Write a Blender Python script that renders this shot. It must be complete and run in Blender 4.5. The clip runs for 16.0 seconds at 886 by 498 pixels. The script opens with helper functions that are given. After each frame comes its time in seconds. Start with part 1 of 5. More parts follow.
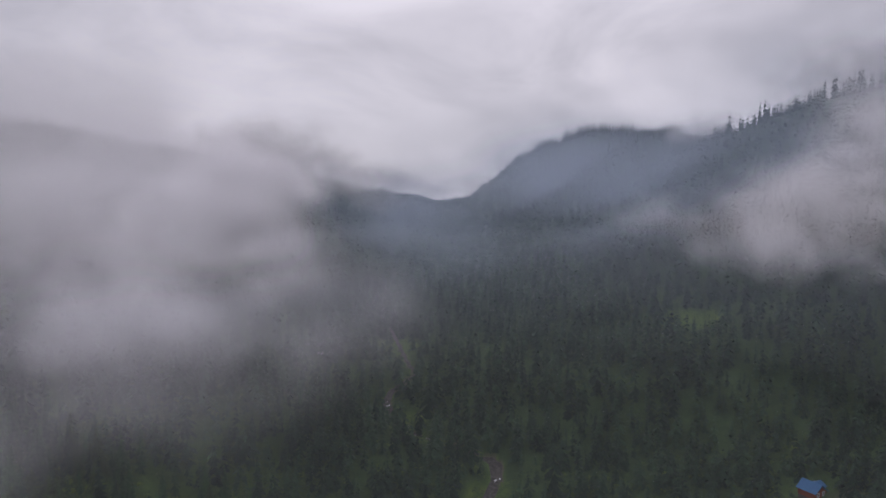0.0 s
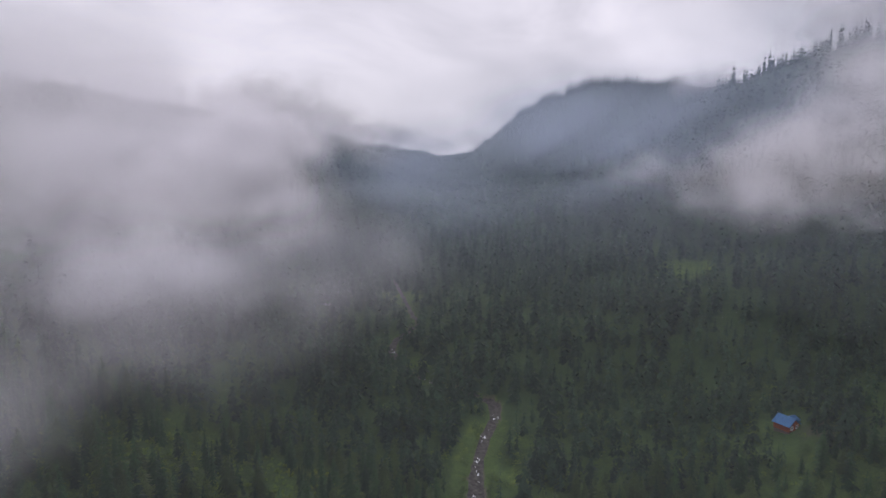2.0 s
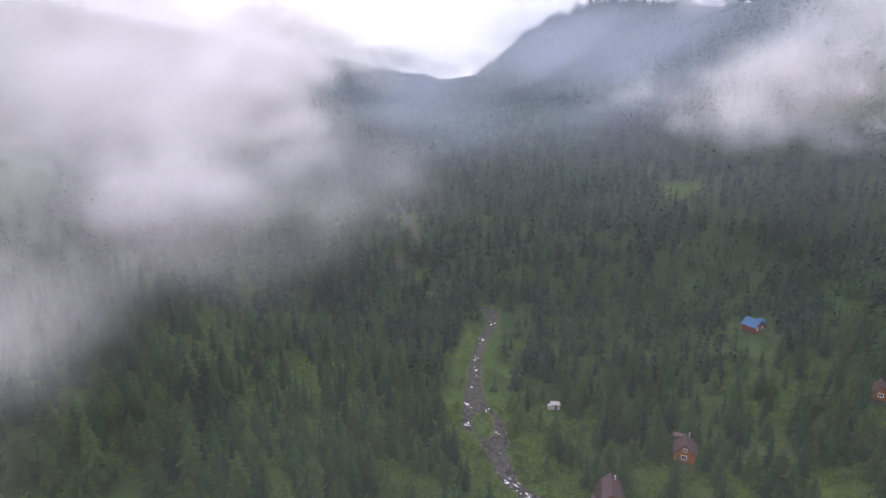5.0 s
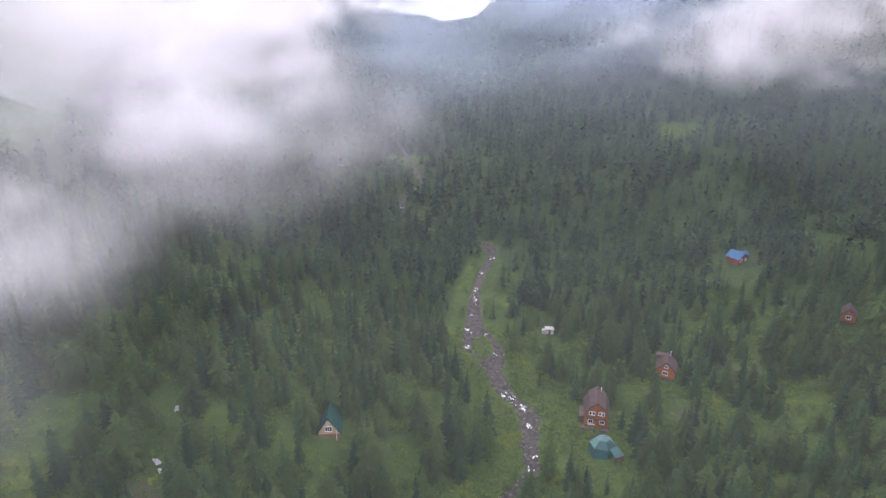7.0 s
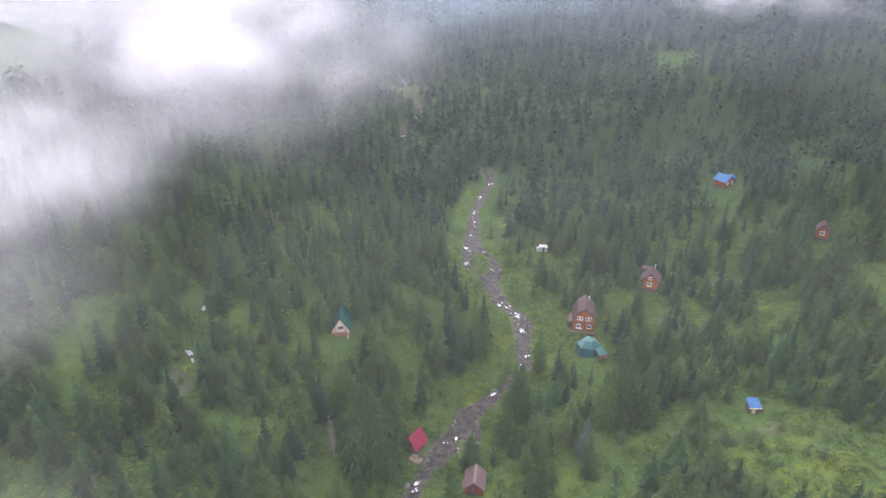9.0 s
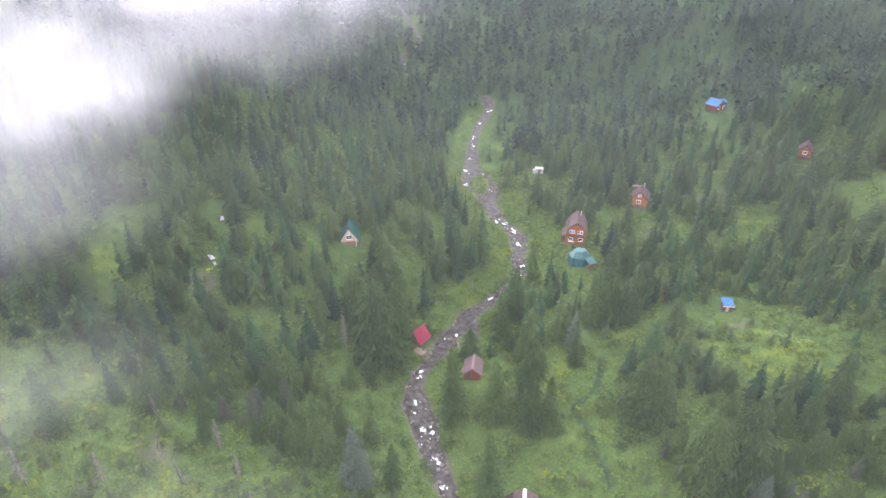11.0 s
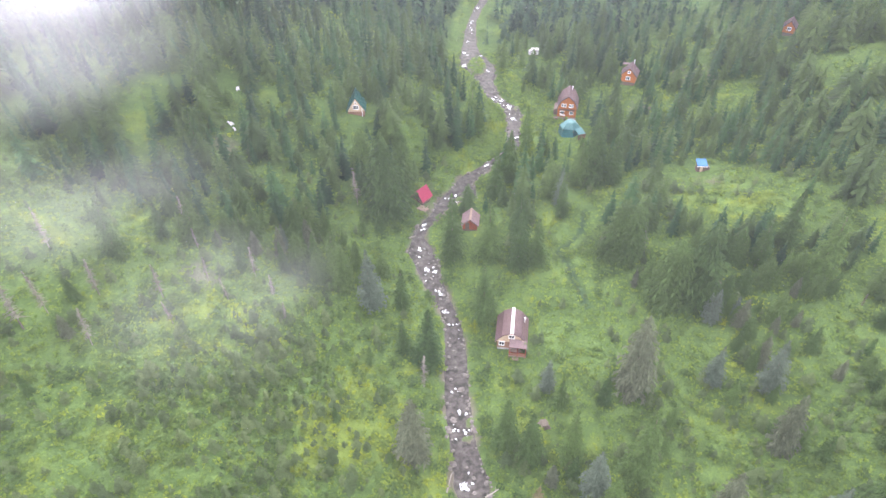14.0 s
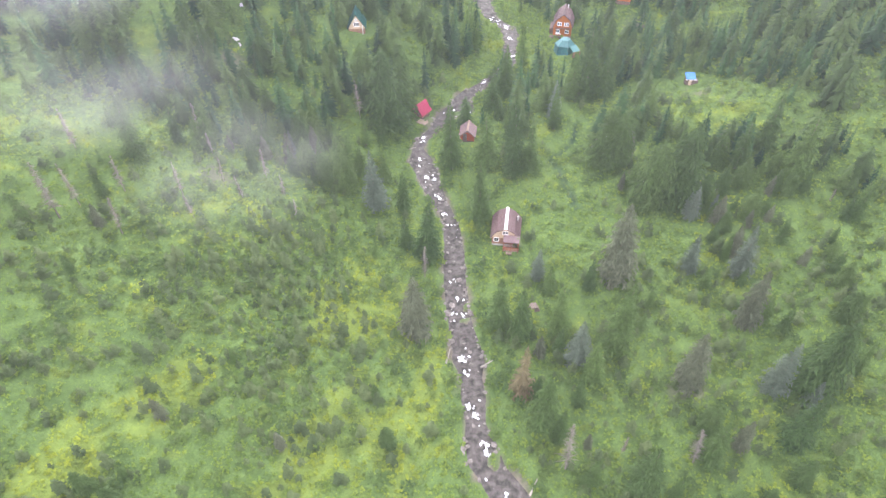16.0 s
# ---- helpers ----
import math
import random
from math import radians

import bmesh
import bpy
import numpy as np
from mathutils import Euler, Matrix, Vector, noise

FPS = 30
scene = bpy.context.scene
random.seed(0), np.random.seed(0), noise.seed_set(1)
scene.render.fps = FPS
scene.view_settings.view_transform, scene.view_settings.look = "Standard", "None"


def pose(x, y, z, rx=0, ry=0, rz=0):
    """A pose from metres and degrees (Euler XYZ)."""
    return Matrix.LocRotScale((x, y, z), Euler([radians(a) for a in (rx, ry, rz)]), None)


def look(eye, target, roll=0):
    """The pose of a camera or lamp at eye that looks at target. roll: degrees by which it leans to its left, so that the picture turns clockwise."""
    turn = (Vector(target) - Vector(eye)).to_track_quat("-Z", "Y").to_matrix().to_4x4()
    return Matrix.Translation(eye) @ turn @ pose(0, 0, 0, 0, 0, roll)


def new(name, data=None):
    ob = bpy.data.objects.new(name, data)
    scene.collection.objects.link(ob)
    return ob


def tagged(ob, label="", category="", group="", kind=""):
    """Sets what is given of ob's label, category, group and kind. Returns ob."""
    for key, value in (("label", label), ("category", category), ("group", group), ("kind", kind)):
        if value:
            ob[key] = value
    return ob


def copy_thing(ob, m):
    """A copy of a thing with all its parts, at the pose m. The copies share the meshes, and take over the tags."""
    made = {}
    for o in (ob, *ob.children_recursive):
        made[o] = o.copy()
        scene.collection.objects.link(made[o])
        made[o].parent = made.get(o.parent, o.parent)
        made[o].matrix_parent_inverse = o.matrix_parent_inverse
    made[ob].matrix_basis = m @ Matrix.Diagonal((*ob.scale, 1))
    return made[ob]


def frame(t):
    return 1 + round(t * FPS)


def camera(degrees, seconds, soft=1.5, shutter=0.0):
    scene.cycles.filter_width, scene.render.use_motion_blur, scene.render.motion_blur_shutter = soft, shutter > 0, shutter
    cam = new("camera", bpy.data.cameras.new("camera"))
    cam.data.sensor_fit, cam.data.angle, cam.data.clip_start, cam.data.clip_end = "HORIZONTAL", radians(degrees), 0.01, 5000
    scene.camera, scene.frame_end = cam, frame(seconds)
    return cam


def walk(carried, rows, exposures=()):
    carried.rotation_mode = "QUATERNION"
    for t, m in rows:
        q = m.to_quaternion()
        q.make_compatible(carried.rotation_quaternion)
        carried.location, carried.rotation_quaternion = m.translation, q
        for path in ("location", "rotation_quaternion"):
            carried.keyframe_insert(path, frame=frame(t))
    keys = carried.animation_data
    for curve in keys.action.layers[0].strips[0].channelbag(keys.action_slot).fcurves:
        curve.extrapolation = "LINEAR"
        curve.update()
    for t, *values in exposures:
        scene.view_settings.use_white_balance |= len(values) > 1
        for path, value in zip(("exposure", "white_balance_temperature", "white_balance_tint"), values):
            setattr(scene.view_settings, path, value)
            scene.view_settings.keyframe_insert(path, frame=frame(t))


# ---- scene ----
cam = camera(72.7, 16.0, soft=1.5)
PATH = [
    (0, (-1.864, -2.236, 89.562), (-1.838, -0.241, 89.419), 0.7),
    (0.5, (-1.611, -4.265, 89.558), (-1.591, -2.272, 89.383), 0.7),
    (1, (-1.344, -6.380, 89.549), (-1.324, -4.391, 89.340), 0.5),
    (1.5, (-1.105, -8.609, 89.534), (-1.089, -6.624, 89.292), 0.4),
    (2, (-0.887, -10.945, 89.515), (-0.873, -8.966, 89.227), 0.2),
    (2.5, (-0.709, -13.320, 89.502), (-0.699, -11.347, 89.174), 0.2),
    (3, (-0.576, -15.723, 89.516), (-0.567, -13.758, 89.145), 0.2),
    (3.5, (-0.493, -18.248, 89.524), (-0.486, -16.288, 89.116), 0),
    (4, (-0.469, -20.856, 89.502), (-0.465, -18.907, 89.053), 0.1),
    (6.5, (-1.009, -33.886, 88.831), (-1.004, -31.991, 88.189), -0.1),
    (7, (-1.022, -36.666, 88.730), (-1.019, -34.789, 88.039), -0.1),
    (7.5, (-1.036, -39.568, 88.574), (-1.033, -37.710, 87.833), -0.1),
    (8, (-1.113, -42.453, 88.340), (-1.110, -40.614, 87.552), -0.1),
    (10.5, (-1.826, -57.005, 86.200), (-1.819, -55.274, 85.197), -0.2),
    (11, (-1.929, -59.997, 86.005), (-1.922, -58.292, 84.961), -0.2),
    (11.5, (-2.036, -63.046, 85.764), (-2.029, -61.366, 84.679), -0.3),
    (12, (-2.236, -66.171, 85.546), (-2.227, -64.517, 84.421), -0.3),
    (12.5, (-2.301, -69.282, 85.251), (-2.293, -67.656, 84.086), -0.4),
    (13, (-2.343, -72.328, 84.913), (-2.335, -70.730, 83.710), -0.5),
    (13.5, (-2.370, -75.394, 84.562), (-2.362, -73.825, 83.322), -0.5),
    (14, (-2.384, -78.475, 84.297), (-2.377, -76.937, 83.019), -0.6),
    (14.5, (-2.481, -81.634, 83.987), (-2.474, -80.125, 82.674), -0.6),
    (15, (-2.445, -84.748, 83.686), (-2.439, -83.269, 82.338), -0.8),
    (15.5, (-2.356, -87.837, 83.460), (-2.353, -86.393, 82.076), -0.9),
    (16, (-2.333, -90.887, 83.338), (-2.329, -89.468, 81.928), -1),
]
walk(cam, [(t, look(eye, target, roll)) for t, eye, target, roll in PATH],
     [(0, -0.55), (2, -0.22), (4, 0.30), (7, 0.97), (9, 1.45), (11, 1.92), (13, 2.3), (16, 2.46)])

# ---- world and sun: overcast, brighter low in the valley's far end ----
scene.cycles.transparent_max_bounces = 96
scene.cycles.max_bounces, scene.cycles.diffuse_bounces = 16, 12
world = bpy.data.worlds.new("overcast_sky")
scene.world = world
world.use_nodes = True
wn, wl = world.node_tree.nodes, world.node_tree.links
wn.clear()
sky = wn.new("ShaderNodeTexSky")
sky.sky_type, sky.sun_disc = "NISHITA", False
sky.sun_elevation, sky.sun_rotation = radians(38), radians(0)
clear_sky = wn.new("ShaderNodeBackground")
clear_sky.inputs["Strength"].default_value = 0.08
wl.new(sky.outputs[0], clear_sky.inputs["Color"])
wco = wn.new("ShaderNodeTexCoord")
wmap = wn.new("ShaderNodeMapping")
wmap.inputs["Scale"].default_value = (1.0, 1.0, 2.1)
wl.new(wco.outputs["Generated"], wmap.inputs["Vector"])
wnoise = wn.new("ShaderNodeTexNoise")
wnoise.inputs["Scale"].default_value, wnoise.inputs["Detail"].default_value = 2.4, 5.0
wnoise.inputs["Roughness"].default_value, wnoise.inputs["Distortion"].default_value = 0.52, 0.5
wl.new(wmap.outputs[0], wnoise.inputs["Vector"])
wramp = wn.new("ShaderNodeValToRGB")
wramp.color_ramp.elements[0].position, wramp.color_ramp.elements[0].color = 0.32, (0.49, 0.475, 0.555, 1)
wramp.color_ramp.elements[1].position, wramp.color_ramp.elements[1].color = 0.70, (0.84, 0.80, 0.905, 1)
wl.new(wnoise.outputs["Fac"], wramp.inputs["Fac"])
deck = wn.new("ShaderNodeBackground")
deck.inputs["Strength"].default_value = 1.0
wl.new(wramp.outputs["Color"], deck.inputs["Color"])
# an overcast sky is brightest overhead
wsep = wn.new("ShaderNodeSeparateXYZ")
wl.new(wco.outputs["Generated"], wsep.inputs[0])
wzen = wn.new("ShaderNodeMapRange")
wzen.inputs["From Min"].default_value, wzen.inputs["From Max"].default_value = 0.25, 1.0
wzen.inputs["To Min"].default_value, wzen.inputs["To Max"].default_value = 1.38, 2.2
wl.new(wsep.outputs["Z"], wzen.inputs["Value"])
wl.new(wzen.outputs[0], deck.inputs["Strength"])
wmix = wn.new("ShaderNodeMixShader")
wmix.inputs["Fac"].default_value = 0.93
wl.new(clear_sky.outputs[0], wmix.inputs[1])
wl.new(deck.outputs[0], wmix.inputs[2])
wout = wn.new("ShaderNodeOutputWorld")
wl.new(wmix.outputs[0], wout.inputs["Surface"])
sun = new("sun", bpy.data.lights.new("sun", "SUN"))
sun.data.energy, sun.data.angle, sun.data.color = 0.6, radians(25), (1.0, 0.96, 0.92)
sun.matrix_world = look((0, 200, 160), (0, 0, 0))


# ---- materials ----
class Mat:
    """A small builder round one principled material."""

    def __init__(self, name, rough=0.8, metal=0.0, spec=0.3):
        self.m = bpy.data.materials.new(name)
        self.m.use_nodes = True
        self.n, self.l = self.m.node_tree.nodes, self.m.node_tree.links
        self.b = self.n["Principled BSDF"]
        self.b.inputs["Roughness"].default_value = rough
        self.b.inputs["Metallic"].default_value = metal
        self.b.inputs["Specular IOR Level"].default_value = spec
        self.co = self.n.new("ShaderNodeTexCoord")

    def noise(self, scale, detail=4.0, rough=0.6, stretch=(1, 1, 1)):
        mp = self.n.new("ShaderNodeMapping")
        mp.inputs["Scale"].default_value = stretch
        self.l.new(self.co.outputs["Object"], mp.inputs["Vector"])
        t = self.n.new("ShaderNodeTexNoise")
        t.inputs["Scale"].default_value, t.inputs["Detail"].default_value = scale, detail
        t.inputs["Roughness"].default_value = rough
        self.l.new(mp.outputs[0], t.inputs["Vector"])
        return t.outputs["Fac"]

    def attr(self, name):
        a = self.n.new("ShaderNodeAttribute")
        a.attribute_name = name
        return a.outputs["Fac"]

    def rand(self):
        return self.n.new("ShaderNodeObjectInfo").outputs["Random"]

    def ramp(self, fac, *stops):
        r = self.n.new("ShaderNodeValToRGB")
        e = r.color_ramp.elements
        while len(e) < len(stops):
            e.new(0.5)
        for k, (p, c) in zip(e, stops):
            k.position, k.color = p, (*c, 1) if len(c) == 3 else c
        self.l.new(fac, r.inputs["Fac"])
        return r.outputs["Color"]

    def mix(self, fac, a, b, blend="MIX"):
        x = self.n.new("ShaderNodeMix")
        x.data_type, x.blend_type = "RGBA", blend
        for key, v in ((0, fac), (6, a), (7, b)):
            if isinstance(v, (float, int)):
                x.inputs[key].default_value = v
            elif isinstance(v, tuple):
                x.inputs[key].default_value = (*v, 1)
            else:
                self.l.new(v, x.inputs[key])
        return x.outputs[2]

    def math(self, op, a, b=0.0, clamp=False):
        x = self.n.new("ShaderNodeMath")
        x.operation, x.use_clamp = op, clamp
        for k, v in ((0, a), (1, b)):
            if isinstance(v, (float, int)):
                x.inputs[k].default_value = v
            else:
                self.l.new(v, x.inputs[k])
        return x.outputs[0]

    def color(self, c):
        if isinstance(c, tuple):
            self.b.inputs["Base Color"].default_value = (*c, 1)
        else:
            self.l.new(c, self.b.inputs["Base Color"])
        return self

    def bump(self, fac, strength=0.4, dist=0.1):
        k = self.n.new("ShaderNodeBump")
        k.inputs["Strength"].default_value, k.inputs["Distance"].default_value = strength, dist
        self.l.new(fac, k.inputs["Height"])
        self.l.new(k.outputs[0], self.b.inputs["Normal"])
        return self

    def leafy(self, amount=0.35):
        """Lets some light through thin leaves."""
        t = self.n.new("ShaderNodeBsdfTranslucent")
        src = self.b.inputs["Base Color"]
        if src.is_linked:
            self.l.new(src.links[0].from_socket, t.inputs["Color"])
        x = self.n.new("ShaderNodeMixShader")
        x.inputs["Fac"].default_value = amount
        self.l.new(self.b.outputs[0], x.inputs[1])
        self.l.new(t.outputs[0], x.inputs[2])
        self.l.new(x.outputs[0], self.n["Material Output"].inputs["Surface"])
        return self


def foliage(name, dark, light, source="rand", dry=None, grain=6.0):
    k = Mat(name, 0.75, spec=0.2)
    f = k.rand() if source == "rand" else k.attr("tint")
    c = k.mix(f, dark, light)
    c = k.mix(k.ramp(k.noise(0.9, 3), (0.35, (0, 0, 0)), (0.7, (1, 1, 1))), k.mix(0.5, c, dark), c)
    c = k.mix(k.ramp(k.noise(6.0, 2), (0.4, (0, 0, 0)), (0.75, (0.6, 0.6, 0.6))), c, k.mix(0.4, c, dry or light))
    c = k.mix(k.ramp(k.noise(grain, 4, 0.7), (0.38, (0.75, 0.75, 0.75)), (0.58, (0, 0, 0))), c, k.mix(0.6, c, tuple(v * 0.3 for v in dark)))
    return k.color(c).leafy(0.3)


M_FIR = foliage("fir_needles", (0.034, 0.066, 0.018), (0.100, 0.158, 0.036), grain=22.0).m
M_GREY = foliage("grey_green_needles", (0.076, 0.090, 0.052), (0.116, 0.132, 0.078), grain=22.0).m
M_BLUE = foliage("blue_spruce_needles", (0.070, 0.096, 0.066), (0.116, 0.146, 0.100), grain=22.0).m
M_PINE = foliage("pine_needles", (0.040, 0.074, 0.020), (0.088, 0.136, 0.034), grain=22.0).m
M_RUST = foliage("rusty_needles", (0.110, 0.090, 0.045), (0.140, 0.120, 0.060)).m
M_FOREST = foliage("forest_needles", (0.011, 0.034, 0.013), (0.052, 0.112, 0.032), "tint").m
# darker and bluer than forest_needles: the distance's blue cast is painted in
M_FAR = foliage("hazed_needles", (0.007, 0.022, 0.013), (0.052, 0.104, 0.048), "tint").m
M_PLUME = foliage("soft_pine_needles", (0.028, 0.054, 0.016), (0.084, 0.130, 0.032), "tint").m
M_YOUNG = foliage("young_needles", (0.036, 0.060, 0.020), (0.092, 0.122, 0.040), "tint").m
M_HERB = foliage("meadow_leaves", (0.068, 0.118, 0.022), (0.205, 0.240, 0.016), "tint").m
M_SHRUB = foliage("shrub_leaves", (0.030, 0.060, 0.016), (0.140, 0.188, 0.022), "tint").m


def plain(name, a, b, scale, rough=0.8, metal=0.0, stretch=(1, 1, 1), bump=0.3, dist=0.03):
    k = Mat(name, rough, metal)
    f = k.noise(scale, 6, 0.65, stretch)
    c = k.mix(k.ramp(f, (0.3, (0, 0, 0)), (0.7, (1, 1, 1))), a, b)
    c = k.mix(k.ramp(k.noise(scale * 0.17, 3), (0.35, (0.35, 0.35, 0.35)), (0.6, (0, 0, 0))), c, k.mix(0.6, c, tuple(v * 0.55 for v in a)))
    return k.color(c).bump(f, bump, dist).m


def logs(name, a, b):
    """Round logs laid one on another: relief by height, grain along the wall."""
    k = Mat(name, 0.7)
    w = k.n.new("ShaderNodeTexWave")
    w.wave_type, w.bands_direction, w.wave_profile = "BANDS", "Z", "SIN"
    w.inputs["Scale"].default_value, w.inputs["Distortion"].default_value = 1.6, 0.3
    k.l.new(k.co.outputs["Object"], w.inputs["Vector"])
    c = k.mix(k.ramp(k.noise(3, 5, 0.6, (1, 1, 9)), (0.3, (0, 0, 0)), (0.7, (1, 1, 1))), a, b)
    c = k.mix(k.ramp(w.outputs["Fac"], (0.0, (0.6, 0.6, 0.6)), (0.25, (0, 0, 0))), c, tuple(v * 0.4 for v in a))
    return k.color(c).bump(w.outputs["Fac"], 0.8, 0.06).m


def ribbed(name, a, b, rough=0.58):
    """Profiled metal sheet with ribs down the slope."""
    k = Mat(name, rough, 0.0, 0.25)
    w = k.n.new("ShaderNodeTexWave")
    w.wave_type, w.bands_direction = "BANDS", "Y"
    w.inputs["Scale"].default_value = 1.5
    k.l.new(k.co.outputs["Object"], w.inputs["Vector"])
    c = k.mix(k.ramp(k.noise(1.3, 5), (0.3, (0, 0, 0)), (0.7, (1, 1, 1))), a, b)
    c = k.mix(k.ramp(w.outputs["Fac"], (0.0, (0.4, 0.4, 0.4)), (0.3, (0, 0, 0))), c, tuple(v * 0.6 for v in a))
    return k.color(c).bump(w.outputs["Fac"], 0.5, 0.03).m


M_BARK = plain("bark", (0.10, 0.075, 0.055), (0.19, 0.15, 0.12), 5, 0.9, 0, (1, 1, 0.2), 0.6)
M_DEAD = plain("bleached_deadwood", (0.135, 0.120, 0.100), (0.235, 0.212, 0.185), 6, 0.9, 0, (1, 1, 0.15), 0.5)
M_LOG_ORANGE = logs("varnished_orange_logs", (0.225, 0.067, 0.015), (0.333, 0.113, 0.027))
M_LOG_RED = logs("red_brown_logs", (0.175, 0.035, 0.013), (0.250, 0.060, 0.022))
M_LOG_BROWN = logs("weathered_brown_logs", (0.161, 0.081, 0.049), (0.238, 0.133, 0.084))
M_BOARD = plain("beige_boards", (0.336, 0.240, 0.160), (0.440, 0.336, 0.240), 4, 0.75, 0, (0.3, 1, 6))
M_DECK = plain("worn_deck_boards", (0.150, 0.105, 0.080), (0.230, 0.172, 0.136), 4, 0.85, 0, (6, 0.4, 1))
M_DARKWOOD = plain("dark_wood", (0.07, 0.05, 0.04), (0.14, 0.10, 0.08), 5, 0.85)
M_ROOF_BROWN = ribbed("brown_metal_roof", (0.058, 0.034, 0.035), (0.080, 0.050, 0.049))
M_ROOF_RED = ribbed("crimson_metal_roof", (0.165, 0.011, 0.035), (0.210, 0.018, 0.046))
M_ROOF_BLUE = ribbed("blue_metal_roof", (0.017, 0.077, 0.186), (0.034, 0.115, 0.236))
M_ROOF_GREEN = ribbed("dark_green_metal_roof", (0.005, 0.046, 0.039), (0.011, 0.069, 0.056))
M_PORCH = ribbed("dull_mauve_metal_sheet", (0.090, 0.058, 0.060), (0.124, 0.084, 0.083))
M_TEAL = plain("faded_teal_tarpaulin", (0.021, 0.073, 0.076), (0.035, 0.105, 0.105), 1.6, 0.55, 0, (1, 1, 1), 0.4, 0.08)
M_TEAL_PALE = plain("pale_teal_tarpaulin", (0.062, 0.140, 0.138), (0.092, 0.180, 0.174), 1.6, 0.55, 0, (1, 1, 1), 0.4, 0.08)
M_TEAL_DARK = plain("dark_teal_tarpaulin", (0.013, 0.072, 0.081), (0.029, 0.111, 0.120), 1.6, 0.6, 0, (1, 1, 1), 0.4, 0.08)
M_SHEET = plain("dull_white_sheet", (0.340, 0.332, 0.323), (0.442, 0.433, 0.425), 3, 0.6)
M_WHITE = plain("white_paint", (0.72, 0.70, 0.68), (0.82, 0.80, 0.78), 3, 0.6)
M_TARP = plain("white_tarpaulin", (0.336, 0.328, 0.336), (0.496, 0.488, 0.496), 2, 0.6, 0, (1, 1, 1), 0.6, 0.1)
M_STONE = plain("river_stone", (0.060, 0.053, 0.048), (0.165, 0.145, 0.130), 2.2, 0.75, 0, (1, 1, 1), 0.6, 0.08)
M_CONCRETE = plain("grey_footing", (0.25, 0.24, 0.23), (0.36, 0.35, 0.33), 4)
fo = Mat("white_water", 0.6)
fo.color(fo.mix(fo.noise(5.0, 4), (0.62, 0.63, 0.65), (0.88, 0.88, 0.90))).bump(fo.noise(4.0, 5), 0.8, 0.1)
cover = fo.math("MULTIPLY", fo.attr("body"), fo.math("MULTIPLY", fo.noise(3.6, 7, 0.8, (1, 0.38, 1)), 2.0))
gap = fo.n.new("ShaderNodeMapRange")
gap.interpolation_type = "SMOOTHSTEP"
gap.inputs["From Min"].default_value, gap.inputs["From Max"].default_value = 0.80, 1.12
fo.l.new(cover, gap.inputs["Value"])
see, mixed_foam = fo.n.new("ShaderNodeBsdfTransparent"), fo.n.new("ShaderNodeMixShader")
fo.l.new(gap.outputs[0], mixed_foam.inputs["Fac"])
fo.l.new(see.outputs[0], mixed_foam.inputs[1])
fo.l.new(fo.b.outputs[0], mixed_foam.inputs[2])
fo.l.new(mixed_foam.outputs[0], fo.n["Material Output"].inputs["Surface"])
M_FOAM = fo.m
M_PIPE = Mat("galvanised_pipe", 0.4, 0.8).color((0.55, 0.55, 0.56)).m
M_LOGEND = plain("cut_log_ends", (0.085, 0.066, 0.052), (0.150, 0.122, 0.098), 6)
glass = Mat("window_glass", 0.06, 0.0, 0.6)
M_GLASS = glass.color(glass.mix(glass.noise(0.8, 2), (0.02, 0.022, 0.026), (0.05, 0.052, 0.058))).m

w = Mat("stream_water", 0.5, 0.0, 0.06)
ripple = w.noise(2.2, 5, 0.65, (1, 0.5, 1))
w.color(w.mix(w.ramp(w.noise(0.9, 5), (0.35, (0, 0, 0)), (0.7, (1, 1, 1))), (0.018, 0.0165, 0.015), (0.074, 0.066, 0.060))).bump(ripple, 0.9, 0.12)
M_WATER = w.m

g = Mat("meadow_ground", 0.95, spec=0.1)
base = g.mix(g.ramp(g.noise(0.35, 6, 0.7), (0.3, (0, 0, 0)), (0.7, (1, 1, 1))), (0.040, 0.070, 0.018), (0.086, 0.130, 0.032))
base = g.mix(g.ramp(g.noise(2.6, 4, 0.7), (0.35, (0.75, 0.75, 0.75)), (0.6, (0, 0, 0))), base, (0.040, 0.068, 0.024))
base = g.mix(g.attr("lush"), base, g.mix(g.noise(1.4, 4), (0.098, 0.136, 0.025), (0.172, 0.206, 0.030)))
# woods' ground: tree shade and distant blue are put into this dark colour
base = g.mix(g.attr("shaded_floor"), base, g.mix(g.noise(0.5, 4), (0.014, 0.032, 0.018), (0.036, 0.064, 0.030)))
base = g.mix(g.attr("soil"), base, g.mix(g.noise(1.8, 5), (0.052, 0.045, 0.034), (0.130, 0.112, 0.092)))
g.color(base).bump(g.noise(3.0, 5, 0.7), 0.9, 0.25)
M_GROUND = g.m


